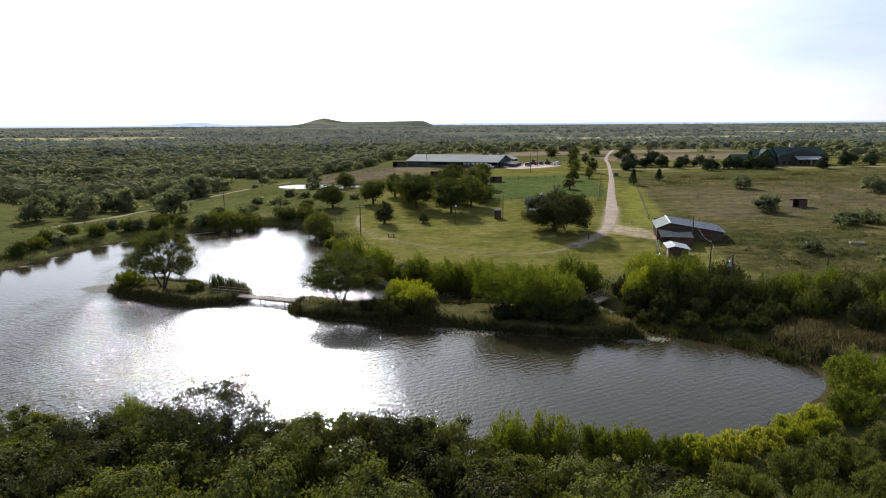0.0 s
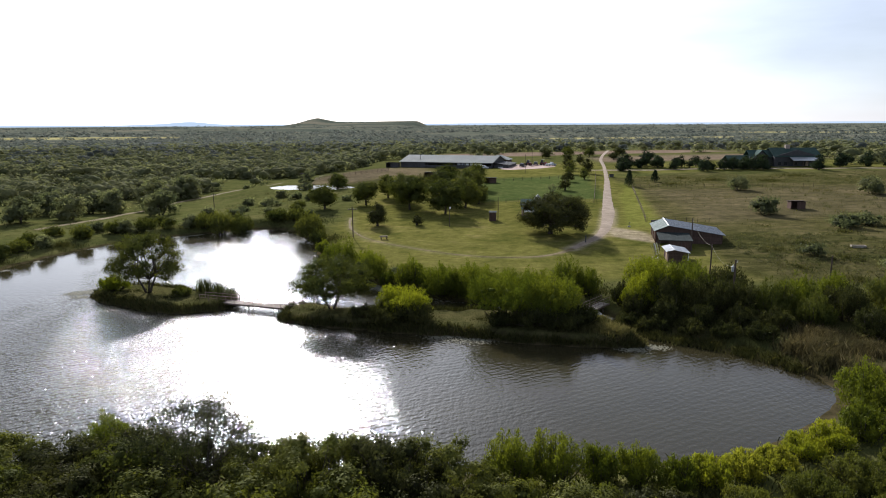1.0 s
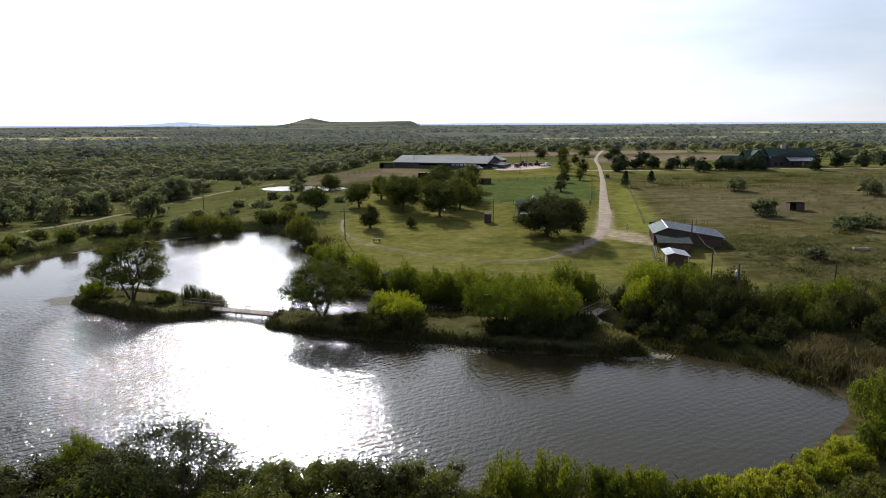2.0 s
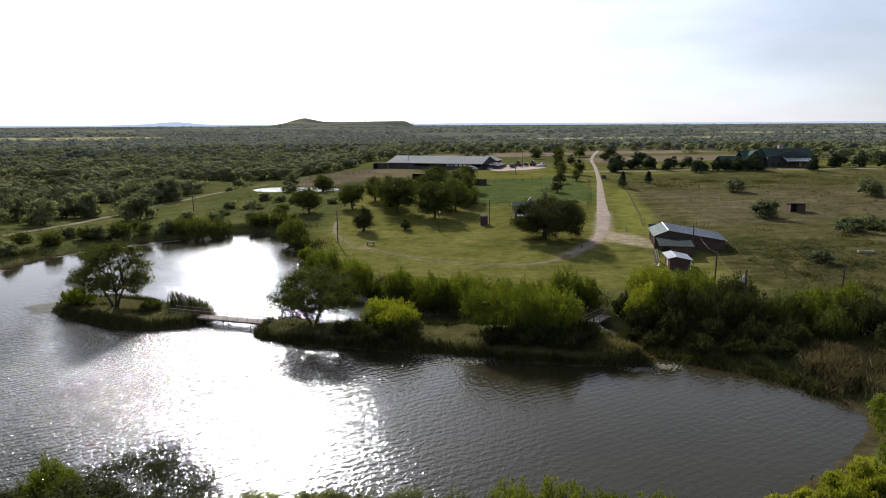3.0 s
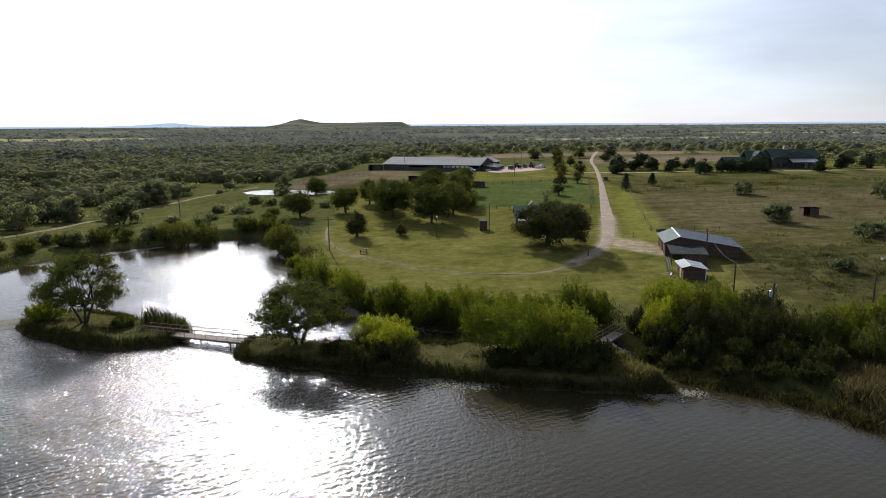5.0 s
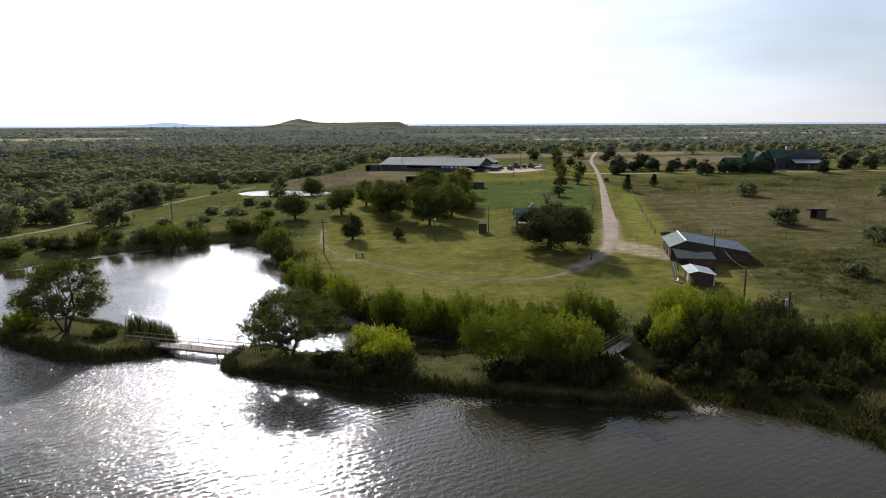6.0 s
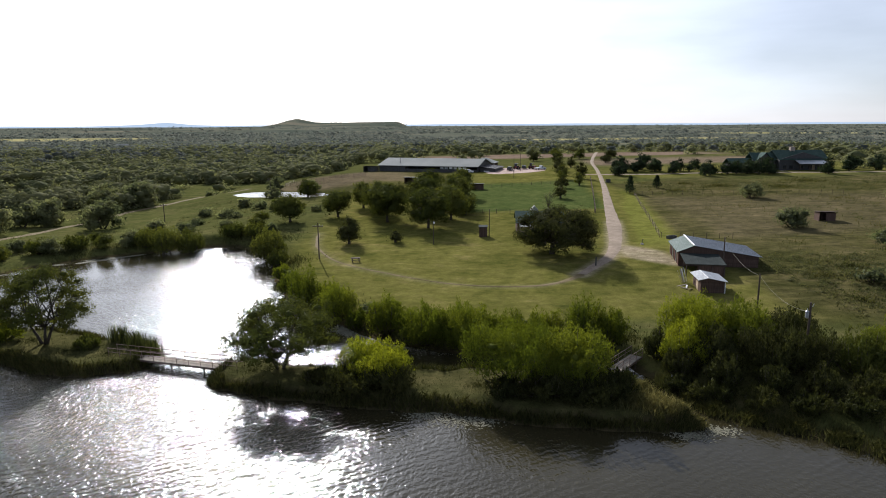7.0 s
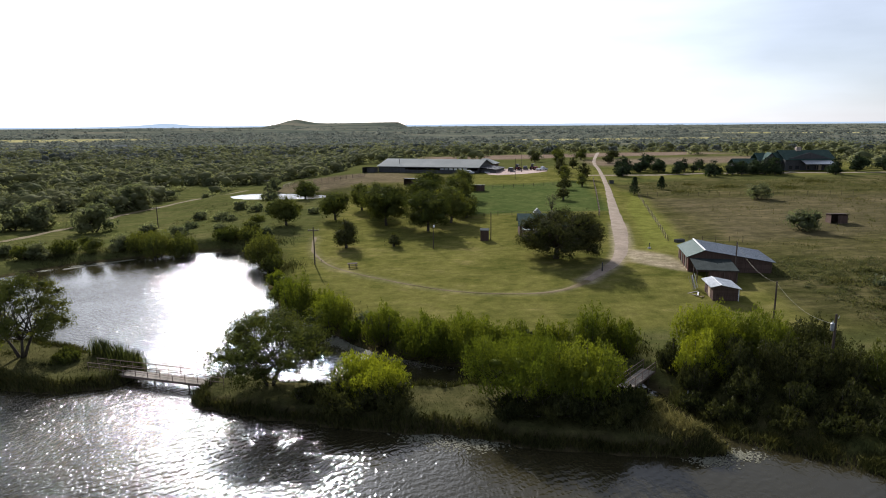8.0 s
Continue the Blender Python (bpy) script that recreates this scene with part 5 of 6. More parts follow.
stand("bank_grass", "rough grass and weeds under the near trees", GRASS_BANK, [(-30, 40, 9), (-12, 40, 9), (6, 41, 8), (18, 42, 7), (28, 44, 7)], 8000, 0.7, 0.1, 7, "grass", lean=0.4)


def field_scrub():
    """Knee-high weeds and dead brush in the rough grass: too many to count."""
    r = np.random.default_rng(91)
    n = 5200
    zone = r.choice(4, n, p=[0.46, 0.12, 0.32, 0.10])
    x = np.select([zone == 0, zone == 1, zone == 2], [r.uniform(54, 120, n), r.uniform(66, 160, n), r.uniform(-135, -32, n)], r.uniform(95, 150, n))
    y = np.select([zone == 0, zone == 1, zone == 2], [r.uniform(94, 136, n), r.uniform(214, 252, n), r.uniform(150, 240, n)], r.uniform(120, 205, n))
    keep = (wavy(x, y, 9, 41) + 0.6 * r.normal(0, 1, n) > -0.1) & (ground_height(x, y) > 0.3)
    x, y = x[keep], y[keep]
    z = ground_height(x, y)
    wd, m = r.uniform(0.7, 2.4, len(x)), 26
    q = r.normal(0, 1, (len(x) * m, 3))
    q[:, 2] = np.abs(q[:, 2])
    q /= np.linalg.norm(q, axis=1)[:, None]
    rad = r.uniform(0.4, 1.1, len(q))[:, None]
    c = np.column_stack([np.repeat(x, m) + q[:, 0] * rad[:, 0] * np.repeat(wd, m) / 2, np.repeat(y, m) + q[:, 1] * rad[:, 0] * np.repeat(wd, m) / 2, np.repeat(z, m) + q[:, 2] * rad[:, 0] * np.repeat(wd, m) * 0.36])
    v, f = leaf_quads(c, 0.26, r, 0.2, 0.6, q * 0.8)
    tagged(new("field_scrub", fine_mesh("field_scrub", v, f, [SCRUB])), "knee-high weeds and brush in the rough grass", "weeds", kind="stuff")


SCRUB = leaf_material("scrub_weeds", (0.07, 0.076, 0.03), (0.13, 0.125, 0.052), (1.3, 1.3, 0.9), 0.42)
field_scrub()


# ---------------------------------------------------------------- buildings
def gable_walls(bm, x0, x1, y0, y1, rx, eave0, ridge, eave1, thick=0.15):
    """Four walls under a ridge that runs back at x = rx."""
    prof = [(x0, 0), (x1, 0), (x1, eave1), (rx, ridge), (x0, eave0)]
    prism(bm, prof, y0, y0 + thick), prism(bm, prof, y1 - thick, y1)
    box(bm, x0, x0 + thick, y0 + thick, y1 - thick, 0, eave0)
    box(bm, x1 - thick, x1, y0 + thick, y1 - thick, 0, eave1)
    return bm


def slope(bm, xa, za, xb, zb, y0, y1, thick=0.08, ribs=0.5, swap=False):
    """A ribbed metal roof slope from (xa, za) to (xb, zb), drawn out along y (or along x), as one folded sheet."""
    prof, k = [], y0
    while k < y1 - ribs * 0.6:
        prof += [(k, 0), (k + ribs - 0.12, 0), (k + ribs - 0.09, 0.03), (k + ribs - 0.03, 0.03)]
        k += ribs
    prof += [(k, 0), (y1, 0)]
    put = (lambda x, y, z: (y, x, z)) if swap else (lambda x, y, z: (x, y, z))
    rows = [[bm.verts.new(put(x, y, z + lift + u * top)) for y, u in prof] for x, z, lift, top in ((xa, za, thick, 1), (xb, zb, thick, 1), (xb, zb, 0, 0), (xa, za, 0, 0))]
    n = len(prof)
    for a in range(4):
        b = (a + 1) % 4
        for i in range(n - 1):
            bm.faces.new((rows[a][i], rows[a][i + 1], rows[b][i + 1], rows[b][i]))
    bm.faces.new([rows[a][0] for a in range(4)]), bm.faces.new([rows[a][-1] for a in (3, 2, 1, 0)])
    bmesh.ops.recalc_face_normals(bm, faces=bm.faces)
    return bm


def window(parent, x0, x1, y, z0, z1, face=-1, frame_mat=None):
    """A window in a wall that faces along y: frame, sill and glass."""
    w = 0.07
    f = part("window", boxes((x0 - w, x1 + w, y + face * 0.05, y - face * 0.02, z0 - w, z0), (x0 - w, x1 + w, y + face * 0.05, y - face * 0.02, z1, z1 + w),
                             (x0 - w, x0, y + face * 0.05, y - face * 0.02, z0, z1), (x1, x1 + w, y + face * 0.05, y - face * 0.02, z0, z1)), frame_mat or WHITE_TRIM, parent)
    part("pane", boxes((x0, x1, y + face * 0.02, y + face * 0.012, z0, z1)), GLASS_DARK, f, "dark window glass")
    part("sill", boxes((x0 - 0.12, x1 + 0.12, y + face * 0.12, y, z0 - 0.12, z0 - 0.07)), frame_mat or WHITE_TRIM, f)
    return f


def door(parent, x0, x1, y, z0, z1, mat, face=-1):
    d = part("door", boxes((x0, x1, y + face * 0.06, y, z0, z1)), mat, parent)
    part("handle", tube(bmesh.new(), [(x1 - 0.12, y + face * 0.1, z0 + 1.0), (x1 - 0.12, y + face * 0.1, z0 + 1.15)], [0.02, 0.02], 6), STEEL_GREY, d)
    return d


# shed beside the drive
shed = thing("machine_shed", on_ground(41.2, 130.3, -12, 0.1), "dark timber machine shed with a green metal roof", "shed")
part("wall", gable_walls(bmesh.new(), 0, 12.6, 0, 9.7, 2.3, 2.6, 3.7, 2.1), BROWN_BOARD, shed)
part("roof", slope(bmesh.new(), -0.45, 2.52, 2.3, 3.72, -0.35, 10.1, 0.08, 0.6), GREEN_METAL, shed, "faded green ribbed metal slope")
part("roof", slope(bmesh.new(), 2.3, 3.72, 13.1, 2.06, -0.35, 10.1, 0.08, 0.6), SKY_TINTED_METAL, shed, "long low ribbed metal slope, tinted with the sky's reflection")
part("ridge_cap", prism(bmesh.new(), [(2.16, 3.80), (2.3, 3.86), (2.44, 3.81), (2.44, 3.84), (2.3, 3.90), (2.16, 3.83)], -0.4, 10.15), WHITE_TRIM, shed, "white ridge cap")
for i in range(6):
    y = 0.1 + i * 1.87
    part("post", boxes((-0.16, -0.003, y, y + 0.18, -0.1, 2.55)), TAN_BOARD if i % 2 else RED_BOARD, shed)
# panels between the posts; the dark ones stand in for shaded openings
for i in range(5):
    y = 0.38 + i * 1.87
    part("bay_door", boxes((-0.05, -0.004, y, y + 1.5, 0.05 if i % 2 else 0.0, 2.15)), PAINT_DARK if i % 2 else BROWN_BOARD, shed)
part("sill_board", boxes((-0.12, -0.002, -0.05, 9.7, -0.1, 0.24)), TAN_BOARD, shed)
for i in range(9):
    part("wall_board", boxes((0.05, 12.55, -0.025, -0.003, 0.12 + i * 0.22, 0.30 + i * 0.22)), BROWN_BOARD, shed)
lean = thing("lean_to", on_ground(41.0, 130.0, -12, 0.1), "open lean-to with a dark metal roof against the shed", "shed")
bm = slope(bmesh.new(), -6.2, 1.86, -0.2, 2.42, 0.1, 6.3, 0.07, 1.2, True)
part("roof", bm, OLD_TIN, lean, "dark weathered ribbed metal roof")
for x in (0.25, 2.2, 4.2, 6.0):
    for y in (-6.0, -3.2):
        part("post", boxes((x, x + 0.13, y, y + 0.13, -0.7, 1.95 if y < -5 else 2.12)), POLE_WOOD, lean)
part("beam", boxes((0.1, 6.3, -6.08, -5.95, 1.72, 1.87)), POLE_WOOD, lean)
part("back_panel", boxes((2.0, 6.2, -5.8, -5.72, -0.6, 1.6)), BROWN_BOARD, lean)
small = thing("small_shed", on_ground(38.9, 115.6, -9, 0.15), "small brown shed with a bright galvanised roof", "shed")
part("wall", gable_walls(bmesh.new(), 0, 3.4, 0, 4.6, 0.95, 2.1, 2.45, 1.95), BROWN_BOARD, small)
part("roof", slope(bmesh.new(), -0.45, 2.1, 0.95, 2.47, -0.3, 5.0, 0.06, 0.5), GALVANISED, small)
part("roof", slope(bmesh.new(), 0.95, 2.47, 3.75, 1.93, -0.3, 5.0, 0.06, 0.5), GALVANISED, small)
part("corner_trim", boxes((3.38, 3.5, -0.06, 0.06, 0, 1.95)), WHITE_TRIM, small, "white corner board")
part("ridge_cap", boxes((0.87, 1.03, -0.32, 5.02, 2.54, 2.56)), WHITE_TRIM, small)
for i in range(7):
    part("wall_board", boxes((0.03, 3.36, -0.02, -0.002, 0.1 + i * 0.26, 0.32 + i * 0.26)), BROWN_BOARD, small)
part("shed_door", boxes((-0.04, -0.003, 1.4, 2.5, 0.1, 1.85)), TAN_BOARD, small)
for i, (dx, a) in enumerate([(0, 50), (0.4, 58), (0.75, 42), (1.1, 64), (-0.4, 55)]):
    pl = thing("leaning_board", on_ground(38.3 + dx * 0.8, 120.6 + dx * 0.8, 20 + 12 * i), "pale weathered board leaning by the shed", "board", "leaning boards")
    part("board", box(bmesh.new(), -0.09, 0.09, 0, 0.03, -0.05, 2.2, pose(0, 0, 0, (a - 90) * 0.6, 0, 0)), WHITE_TRIM if i % 2 else TIMBER, pl)
for i, (x, y, a, l, mat) in enumerate([(37.6, 119.4, 20, 1.9, TIMBER), (38.1, 118.7, 65, 1.6, WHITE_TRIM), (37.4, 118.0, 110, 1.4, TIMBER), (38.0, 117.2, 40, 1.2, TAN_BOARD)]):
    sc = thing("scrap_board", on_ground(x, y, a), "weathered scrap board lying beside the small shed", "board", "scrap boards")
    part("board", box(bmesh.new(), -l / 2, l / 2, -0.11, 0.11, 0.02 + 0.03 * i, 0.06 + 0.03 * i, pose(0, 0, 0, 0, 4 * i - 5, 0)), mat, sc)
# cottage under the oak
cot = thing("cottage", on_ground(17.5, 161.5, -4, 0.1), "dark brown cottage with a dark green roof behind the oak", "cottage")
part("wall", prism(prism(boxes((0, 0.15, 0.15, 6.85, 0, 2.7), (9.85, 10, 0.15, 6.85, 0, 2.7), (0, 10, 0, 0.15, 0, 2.7), (0, 10, 6.85, 7, 0, 2.7)), [(0, 2.7), (7, 2.7), (3.5, 4.5)], 0, 0.15, "x"), [(0, 2.7), (7, 2.7), (3.5, 4.5)], 9.85, 10, "x"), BROWN_BOARD, cot)
part("roof", prism(bmesh.new(), [(-0.5, 2.5), (3.5, 4.6), (3.5, 4.7), (-0.5, 2.6)], -0.4, 10.4, "x"), GREEN_METAL, cot)
part("roof", prism(bmesh.new(), [(7.5, 2.5), (3.5, 4.6), (3.5, 4.7), (7.5, 2.6)], -0.4, 10.4, "x"), GREEN_METAL, cot)
part("cupola", prism(boxes((3.2, 4.6, 2.9, 4.1, 4.5, 4.9)), [(3.0, 4.9), (4.8, 4.9), (3.9, 5.9)], 2.75, 4.25), PALE_ROOF, cot, "pale metal peaked cupola")
part("porch_roof", prism(bmesh.new(), [(-0.02, 2.3), (-2.0, 1.95), (-2.0, 2.02), (-0.02, 2.4)], 0.4, 2.8, "x"), PALE_ROOF, cot, "pale porch roof")
for x in (0.5, 2.65):
    part("porch_post", boxes((x, x + 0.1, -1.95, -1.85, -0.2, 1.97)), TIMBER, cot)
door(cot, 1.1, 2.0, 0, 0.1, 2.1, TAN_BOARD)
window(cot, 3.4, 4.5, 0, 0.9, 2.0), window(cot, 6.4, 7.5, 0, 0.9, 2.0)
# outhouse booth
bo = thing("outhouse", on_ground(9.0, 159.2, -6, 0.05), "small dark wooden outhouse on the lawn", "outhouse")
part("wall", boxes((0, 1.7, 0, 1.6, 0, 2.15)), BROWN_BOARD, bo)
for k in range(8):
    part("wall_board", boxes((0.02 + k * 0.21, 0.2 + k * 0.21, -0.025, -0.003, 0.05, 2.12)), BROWN_BOARD, bo)
part("roof", prism(bmesh.new(), [(-0.15, 2.22), (1.75, 2.4), (1.75, 2.46), (-0.15, 2.28)], -0.12, 1.82, "x"), OLD_TIN, bo, "dark metal roof")
part("vent", boxes((1.705, 1.75, 0.4, 1.1, 0.5, 1.2)), TIMBER, bo, "weathered side box")
# riding barn
bz = zat(0, 312) - 0.4
barn = thing("riding_barn", pose(-26.2, 318.5, bz, 0, 0, -18.6), "long dark riding barn with a pale metal roof", "barn")
part("roof", slope(bmesh.new(), -0.9, 3.15, 12, 5.95, -0.6, 47.2, 0.12, 1.2, True), PALE_ROOF, barn, "pale grey-green metal slope")
part("roof", slope(bmesh.new(), 24.9, 3.15, 12, 5.95, -0.6, 47.2, 0.12, 1.2, True), PALE_ROOF, barn)
bm = boxes((0, 46.6, 23.85, 24, 0, 3.3))
prism(bm, [(0, 0), (24, 0), (24, 3.3), (12, 5.9), (0, 3.3)], 0, 0.15, "x"), prism(bm, [(0, 0), (24, 0), (24, 3.3), (12, 5.9), (0, 3.3)], 46.45, 46.6, "x")
part("end_wall", bm, DARK_WALL, barn)
part("front_wall", boxes((0, 10.6, 0, 0.15, 0, 3.3), (13, 46.6, 0, 0.15, 0, 1.9), (13, 28, 0, 0.15, 2.7, 3.3), (28, 46.6, 0, 0.15, 2.9, 3.3)), DARK_WALL, barn)
for k in range(11):
    part("post", boxes((k * 4.65, k * 4.65 + 0.22, -0.12, -0.003, 0, 3.3)), PAINT_DARK, barn)
for k in range(6):
    part("window_panel", boxes((29.5 + k * 2.1, 31.0 + k * 2.1, -0.03, 0.10, 2.0, 2.85)), WHITE_TRIM if k > 1 else STEEL_GREY, barn, "pale translucent panel")
part("vent_pipe", tube(bmesh.new(), [(9, 3.5, 4.0), (9, 3.5, 6.4)], [0.13, 0.13], 8), DARK_WALL, barn)
part("sliding_door", boxes((10.7, 12.9, 0.0, 0.08, 0, 3.1)), PAINT_DARK, barn)
an = thing("barn_annex", pose(18.2, 303.6, bz, 0, 0, -18.6), "low dark lean-to stables at the barn's end", "barn")
part("wall", boxes((0.1, 7.0, 3, 3.15, 0, 2.3), (6.85, 7.0, 3.15, 19, 0, 2.3), (0.1, 7.0, 18.85, 19, 0, 2.3)), DARK_WALL, an)
part("roof", slope(bmesh.new(), 0.02, 3.1, 7.6, 2.25, 2.5, 19.6, 0.08, 0.8), DARK_WALL, an, "dark sloping roof")
part("gate", boxes((2, 4.4, 2.9, 2.98, 0.1, 1.3)), WHITE_TRIM, an, "pale stable gate")
bh = thing("tack_house", on_ground(17.5, 338, -18, 0.9), "low building with a pale hipped roof behind the barn", "house")
part("wall", boxes((0, 11, 0, 9, -0.3, 2.7)), BROWN_BOARD, bh)
bm = bmesh.new()
c = [bm.verts.new(p) for p in ((-0.6, -0.6, 2.6), (11.6, -0.6, 2.6), (11.6, 9.6, 2.6), (-0.6, 9.6, 2.6), (4.5, 4.5, 4.9), (6.5, 4.5, 4.9))]
for f in ((0, 1, 5, 4), (1, 2, 5), (2, 3, 4, 5), (3, 0, 4), (3, 2, 1, 0)):
    bm.faces.new([c[i] for i in f])
part("roof", bm, PALE_ROOF, bh)
window(bh, 2, 3.2, 0, 1, 2.2), window(bh, 7, 8.2, 0, 1, 2.2)


def field_shed(x, y, turn, w, d, h, wallmat, roofmat, label, name="field_shelter"):
    s = thing(name, on_ground(x, y, turn, 0.08), label, "shed")
    part("wall", boxes((0, w, d - 0.1, d, 0, h * 0.86), (0, 0.1, 0, d - 0.1, 0, h * 0.86), (w - 0.1, w, 0, d - 0.1, 0, h * 0.86), (w * 0.42 if w > 2 else 0.1, w - 0.1, 0, 0.1, 0, h * 0.82)), wallmat, s)
    part("roof", prism(bmesh.new(), [(-0.3, h * 0.94), (d + 0.3, h * 0.84), (d + 0.3, h * 0.88), (-0.3, h)], -0.25, w + 0.25, "x"), roofmat, s)
    for k in range(int(w * 0.42 / 0.6) + 1 if w > 2 else 0, int(w / 0.6)):
        part("wall_board", boxes((0.03 + k * 0.6, 0.55 + k * 0.6, -0.03, -0.003, 0.04, h * 0.82)), wallmat, s)
    return s


field_shed(87.1, 167.0, -8, 3.5, 2.6, 2.35, BROWN_BOARD, POLE_WOOD, "dark red-brown shelter alone in the dry field")
field_shed(11.2, 238, -5, 4.6, 3.0, 2.3, BROWN_BOARD, DARK_WALL, "dark small shelter in the green paddock")
field_shed(-33.5, 318, -18, 6.0, 4.0, 2.8, DARK_WALL, DARK_WALL, "dark shed beside the long barn")
field_shed(60.6, 250.6, 0, 1.5, 1.2, 1.3, PAINT_DARK, PAINT_DARK, "small dark feed bin beside the drive", "feed_bin")
field_shed(-12, 262, -10, 7, 4, 2.6, BROWN_BOARD, DARK_WALL, "low brown stable beside the dirt pens")
# lodge on the rise
lz = zat(138, 280) - 0.3
lodge = thing("lodge", pose(119, 279, lz, 0, 0, -3), "large dark lodge with green metal roofs", "house")
part("wall", gable_walls(bmesh.new(), 18, 36.5, 0, 12, 27, 4.6, 7.4, 4.6), DARK_WALL, lodge, "dark timber main block")
part("wall", boxes((0, 9, 2, 9, 0, 2.7), (9, 18, 3, 10, 0, 4.2)), DARK_WALL, lodge, "dark timber wing")
part("roof", prism(bmesh.new(), [(-0.6, 4.4), (6, 7.9), (12.6, 4.4), (12.6, 4.55), (6, 8.05), (-0.6, 4.55)], 17.4, 37.2, "x"), GREEN_SHINGLE, lodge, "tall green metal roof")
part("roof", prism(bmesh.new(), [(1.4, 2.6), (5.5, 4.7), (9.6, 2.6), (9.6, 2.75), (5.5, 4.85), (1.4, 2.75)], -0.6, 9.2, "x"), GREEN_SHINGLE, lodge)
part("roof", prism(bmesh.new(), [(2.4, 4.1), (6.5, 6.9), (10.6, 4.1), (10.6, 4.25), (6.5, 7.05), (2.4, 4.25)], 8.6, 18.6, "x"), GREEN_SHINGLE, lodge)
part("porch_roof", prism(bmesh.new(), [(-0.05, 4.3), (-4.0, 3.0), (-4.0, 3.1), (-0.05, 4.42)], 24, 35.5, "x"), GALVANISED, lodge, "pale metal porch roof")
for x in (24.3, 28, 31.6, 35.2):
    part("porch_post", boxes((x, x + 0.22, -3.9, -3.68, -0.4, 3.1)), POLE_WOOD, lodge)
part("chimney", boxes((24.4, 26.2, 5.2, 6.6, 6, 9.3)), STONE, lodge, "stone chimney")
part("gable", prism(bmesh.new(), [(10, 4.0), (16, 4.0), (13, 6.9)], 1.2, 3.2), DARK_WALL, lodge)
part("roof", prism(bmesh.new(), [(9.6, 3.9), (13, 7.1), (13, 7.25), (9.6, 4.05)], 0.8, 5.5), GREEN_SHINGLE, lodge)
part("roof", prism(bmesh.new(), [(16.4, 3.9), (13, 7.1), (13, 7.25), (16.4, 4.05)], 0.8, 5.5), GREEN_SHINGLE, lodge)
part("porch_floor", boxes((18, 36, -4.2, 0, -0.6, 0.25)), TIMBER, lodge)
for x in (3, 6, 11, 14.5, 19.5, 22, 26, 29.5, 33):
    window(lodge, x, x + 1.4, 3 if 9 < x < 18 else 2 if x < 9 else 0, 0.9, 2.2, -1, POLE_WOOD)
door(lodge, 30.9, 32.0, 0, 0.25, 2.4, TAN_BOARD)
for x, y in ((-330, 690), (8, 600), (236, 1480)):
    fh = thing("farmhouse", on_ground(x, y, 10), "distant pale-roofed farmhouse among trees", "house", "distant farmhouses")
    part("wall", boxes((0, 11, 0, 7, -0.5, 2.8)), TAN_BOARD, fh)
    part("roof", prism(bmesh.new(), [(-0.6, 2.7), (3.5, 4.6), (7.6, 2.7)], -0.6, 11.6, "x"), PALE_ROOF, fh)


# ---------------------------------------------------------------- footbridges
def footbridge(a, b, z, width, label, pile=1.9):
    a, b = Vector((*a, 0)), Vector((*b, 0))
    length = (b - a).length
    root = thing("footbridge", Matrix.Translation((a.x, a.y, z)) @ Matrix.Rotation(math.atan2(b.y - a.y, b.x - a.x), 4, "Z"), label, "bridge")
    h = width / 2
    for s in (-1, 1):
        part("stringer", boxes((0, length, s * h - 0.05, s * h + 0.05, -0.24, -0.05)), RUST_RAIL, root)
        part("top_rail", tube(bmesh.new(), [(-0.1, s * h, 0.95), (length / 2, s * h, 0.97), (length + 0.1, s * h, 0.95)], [0.04, 0.04, 0.04], 6), RUST_RAIL, root)
        part("mid_rail", tube(bmesh.new(), [(0, s * h, 0.5), (length, s * h, 0.5)], [0.028, 0.028], 6), RUST_RAIL, root)
        n = int(length / 1.45)
        for k in range(n + 1):
            part("rail_post", tube(bmesh.new(), [(length * k / n, s * h, -0.2), (length * k / n, s * h, 0.96)], [0.035, 0.035], 6), RUST_RAIL, root)
        for k in range(1, 4):
            part("pile", tube(bmesh.new(), [(length * k / 4, s * h * 0.9, -pile), (length * k / 4, s * h * 0.9, -0.1)], [0.08, 0.08], 7), POLE_WOOD, root)
    for k in (1, 2, 3):
        part("cross_beam", boxes((length * k / 4 - 0.07, length * k / 4 + 0.07, -h - 0.1, h + 0.1, -0.36, -0.24)), POLE_WOOD, root)
    plank = boxes((-0.125, 0.125, -h - 0.04, h + 0.04, -0.05, 0.0))
    me = bpy.data.meshes.new("plank")
    plank.to_mesh(me), plank.free()
    me.materials.append(TIMBER)
    for k in range(int(length / 0.27)):
        ob = new("plank", me)
        ob.parent, ob.location = root, (0.135 + k * 0.27, 0, 0.004 * (k % 3))
    return root


footbridge((-21.6, 90.5), (-37.8, 95.3), 0.86, 1.35, "weathered plank footbridge with thin rusty rails", 2.2)
footbridge((18.0, 87.8), (22.4, 92.9), 1.05, 1.3, "small plank footbridge to the far bank", 2.2)


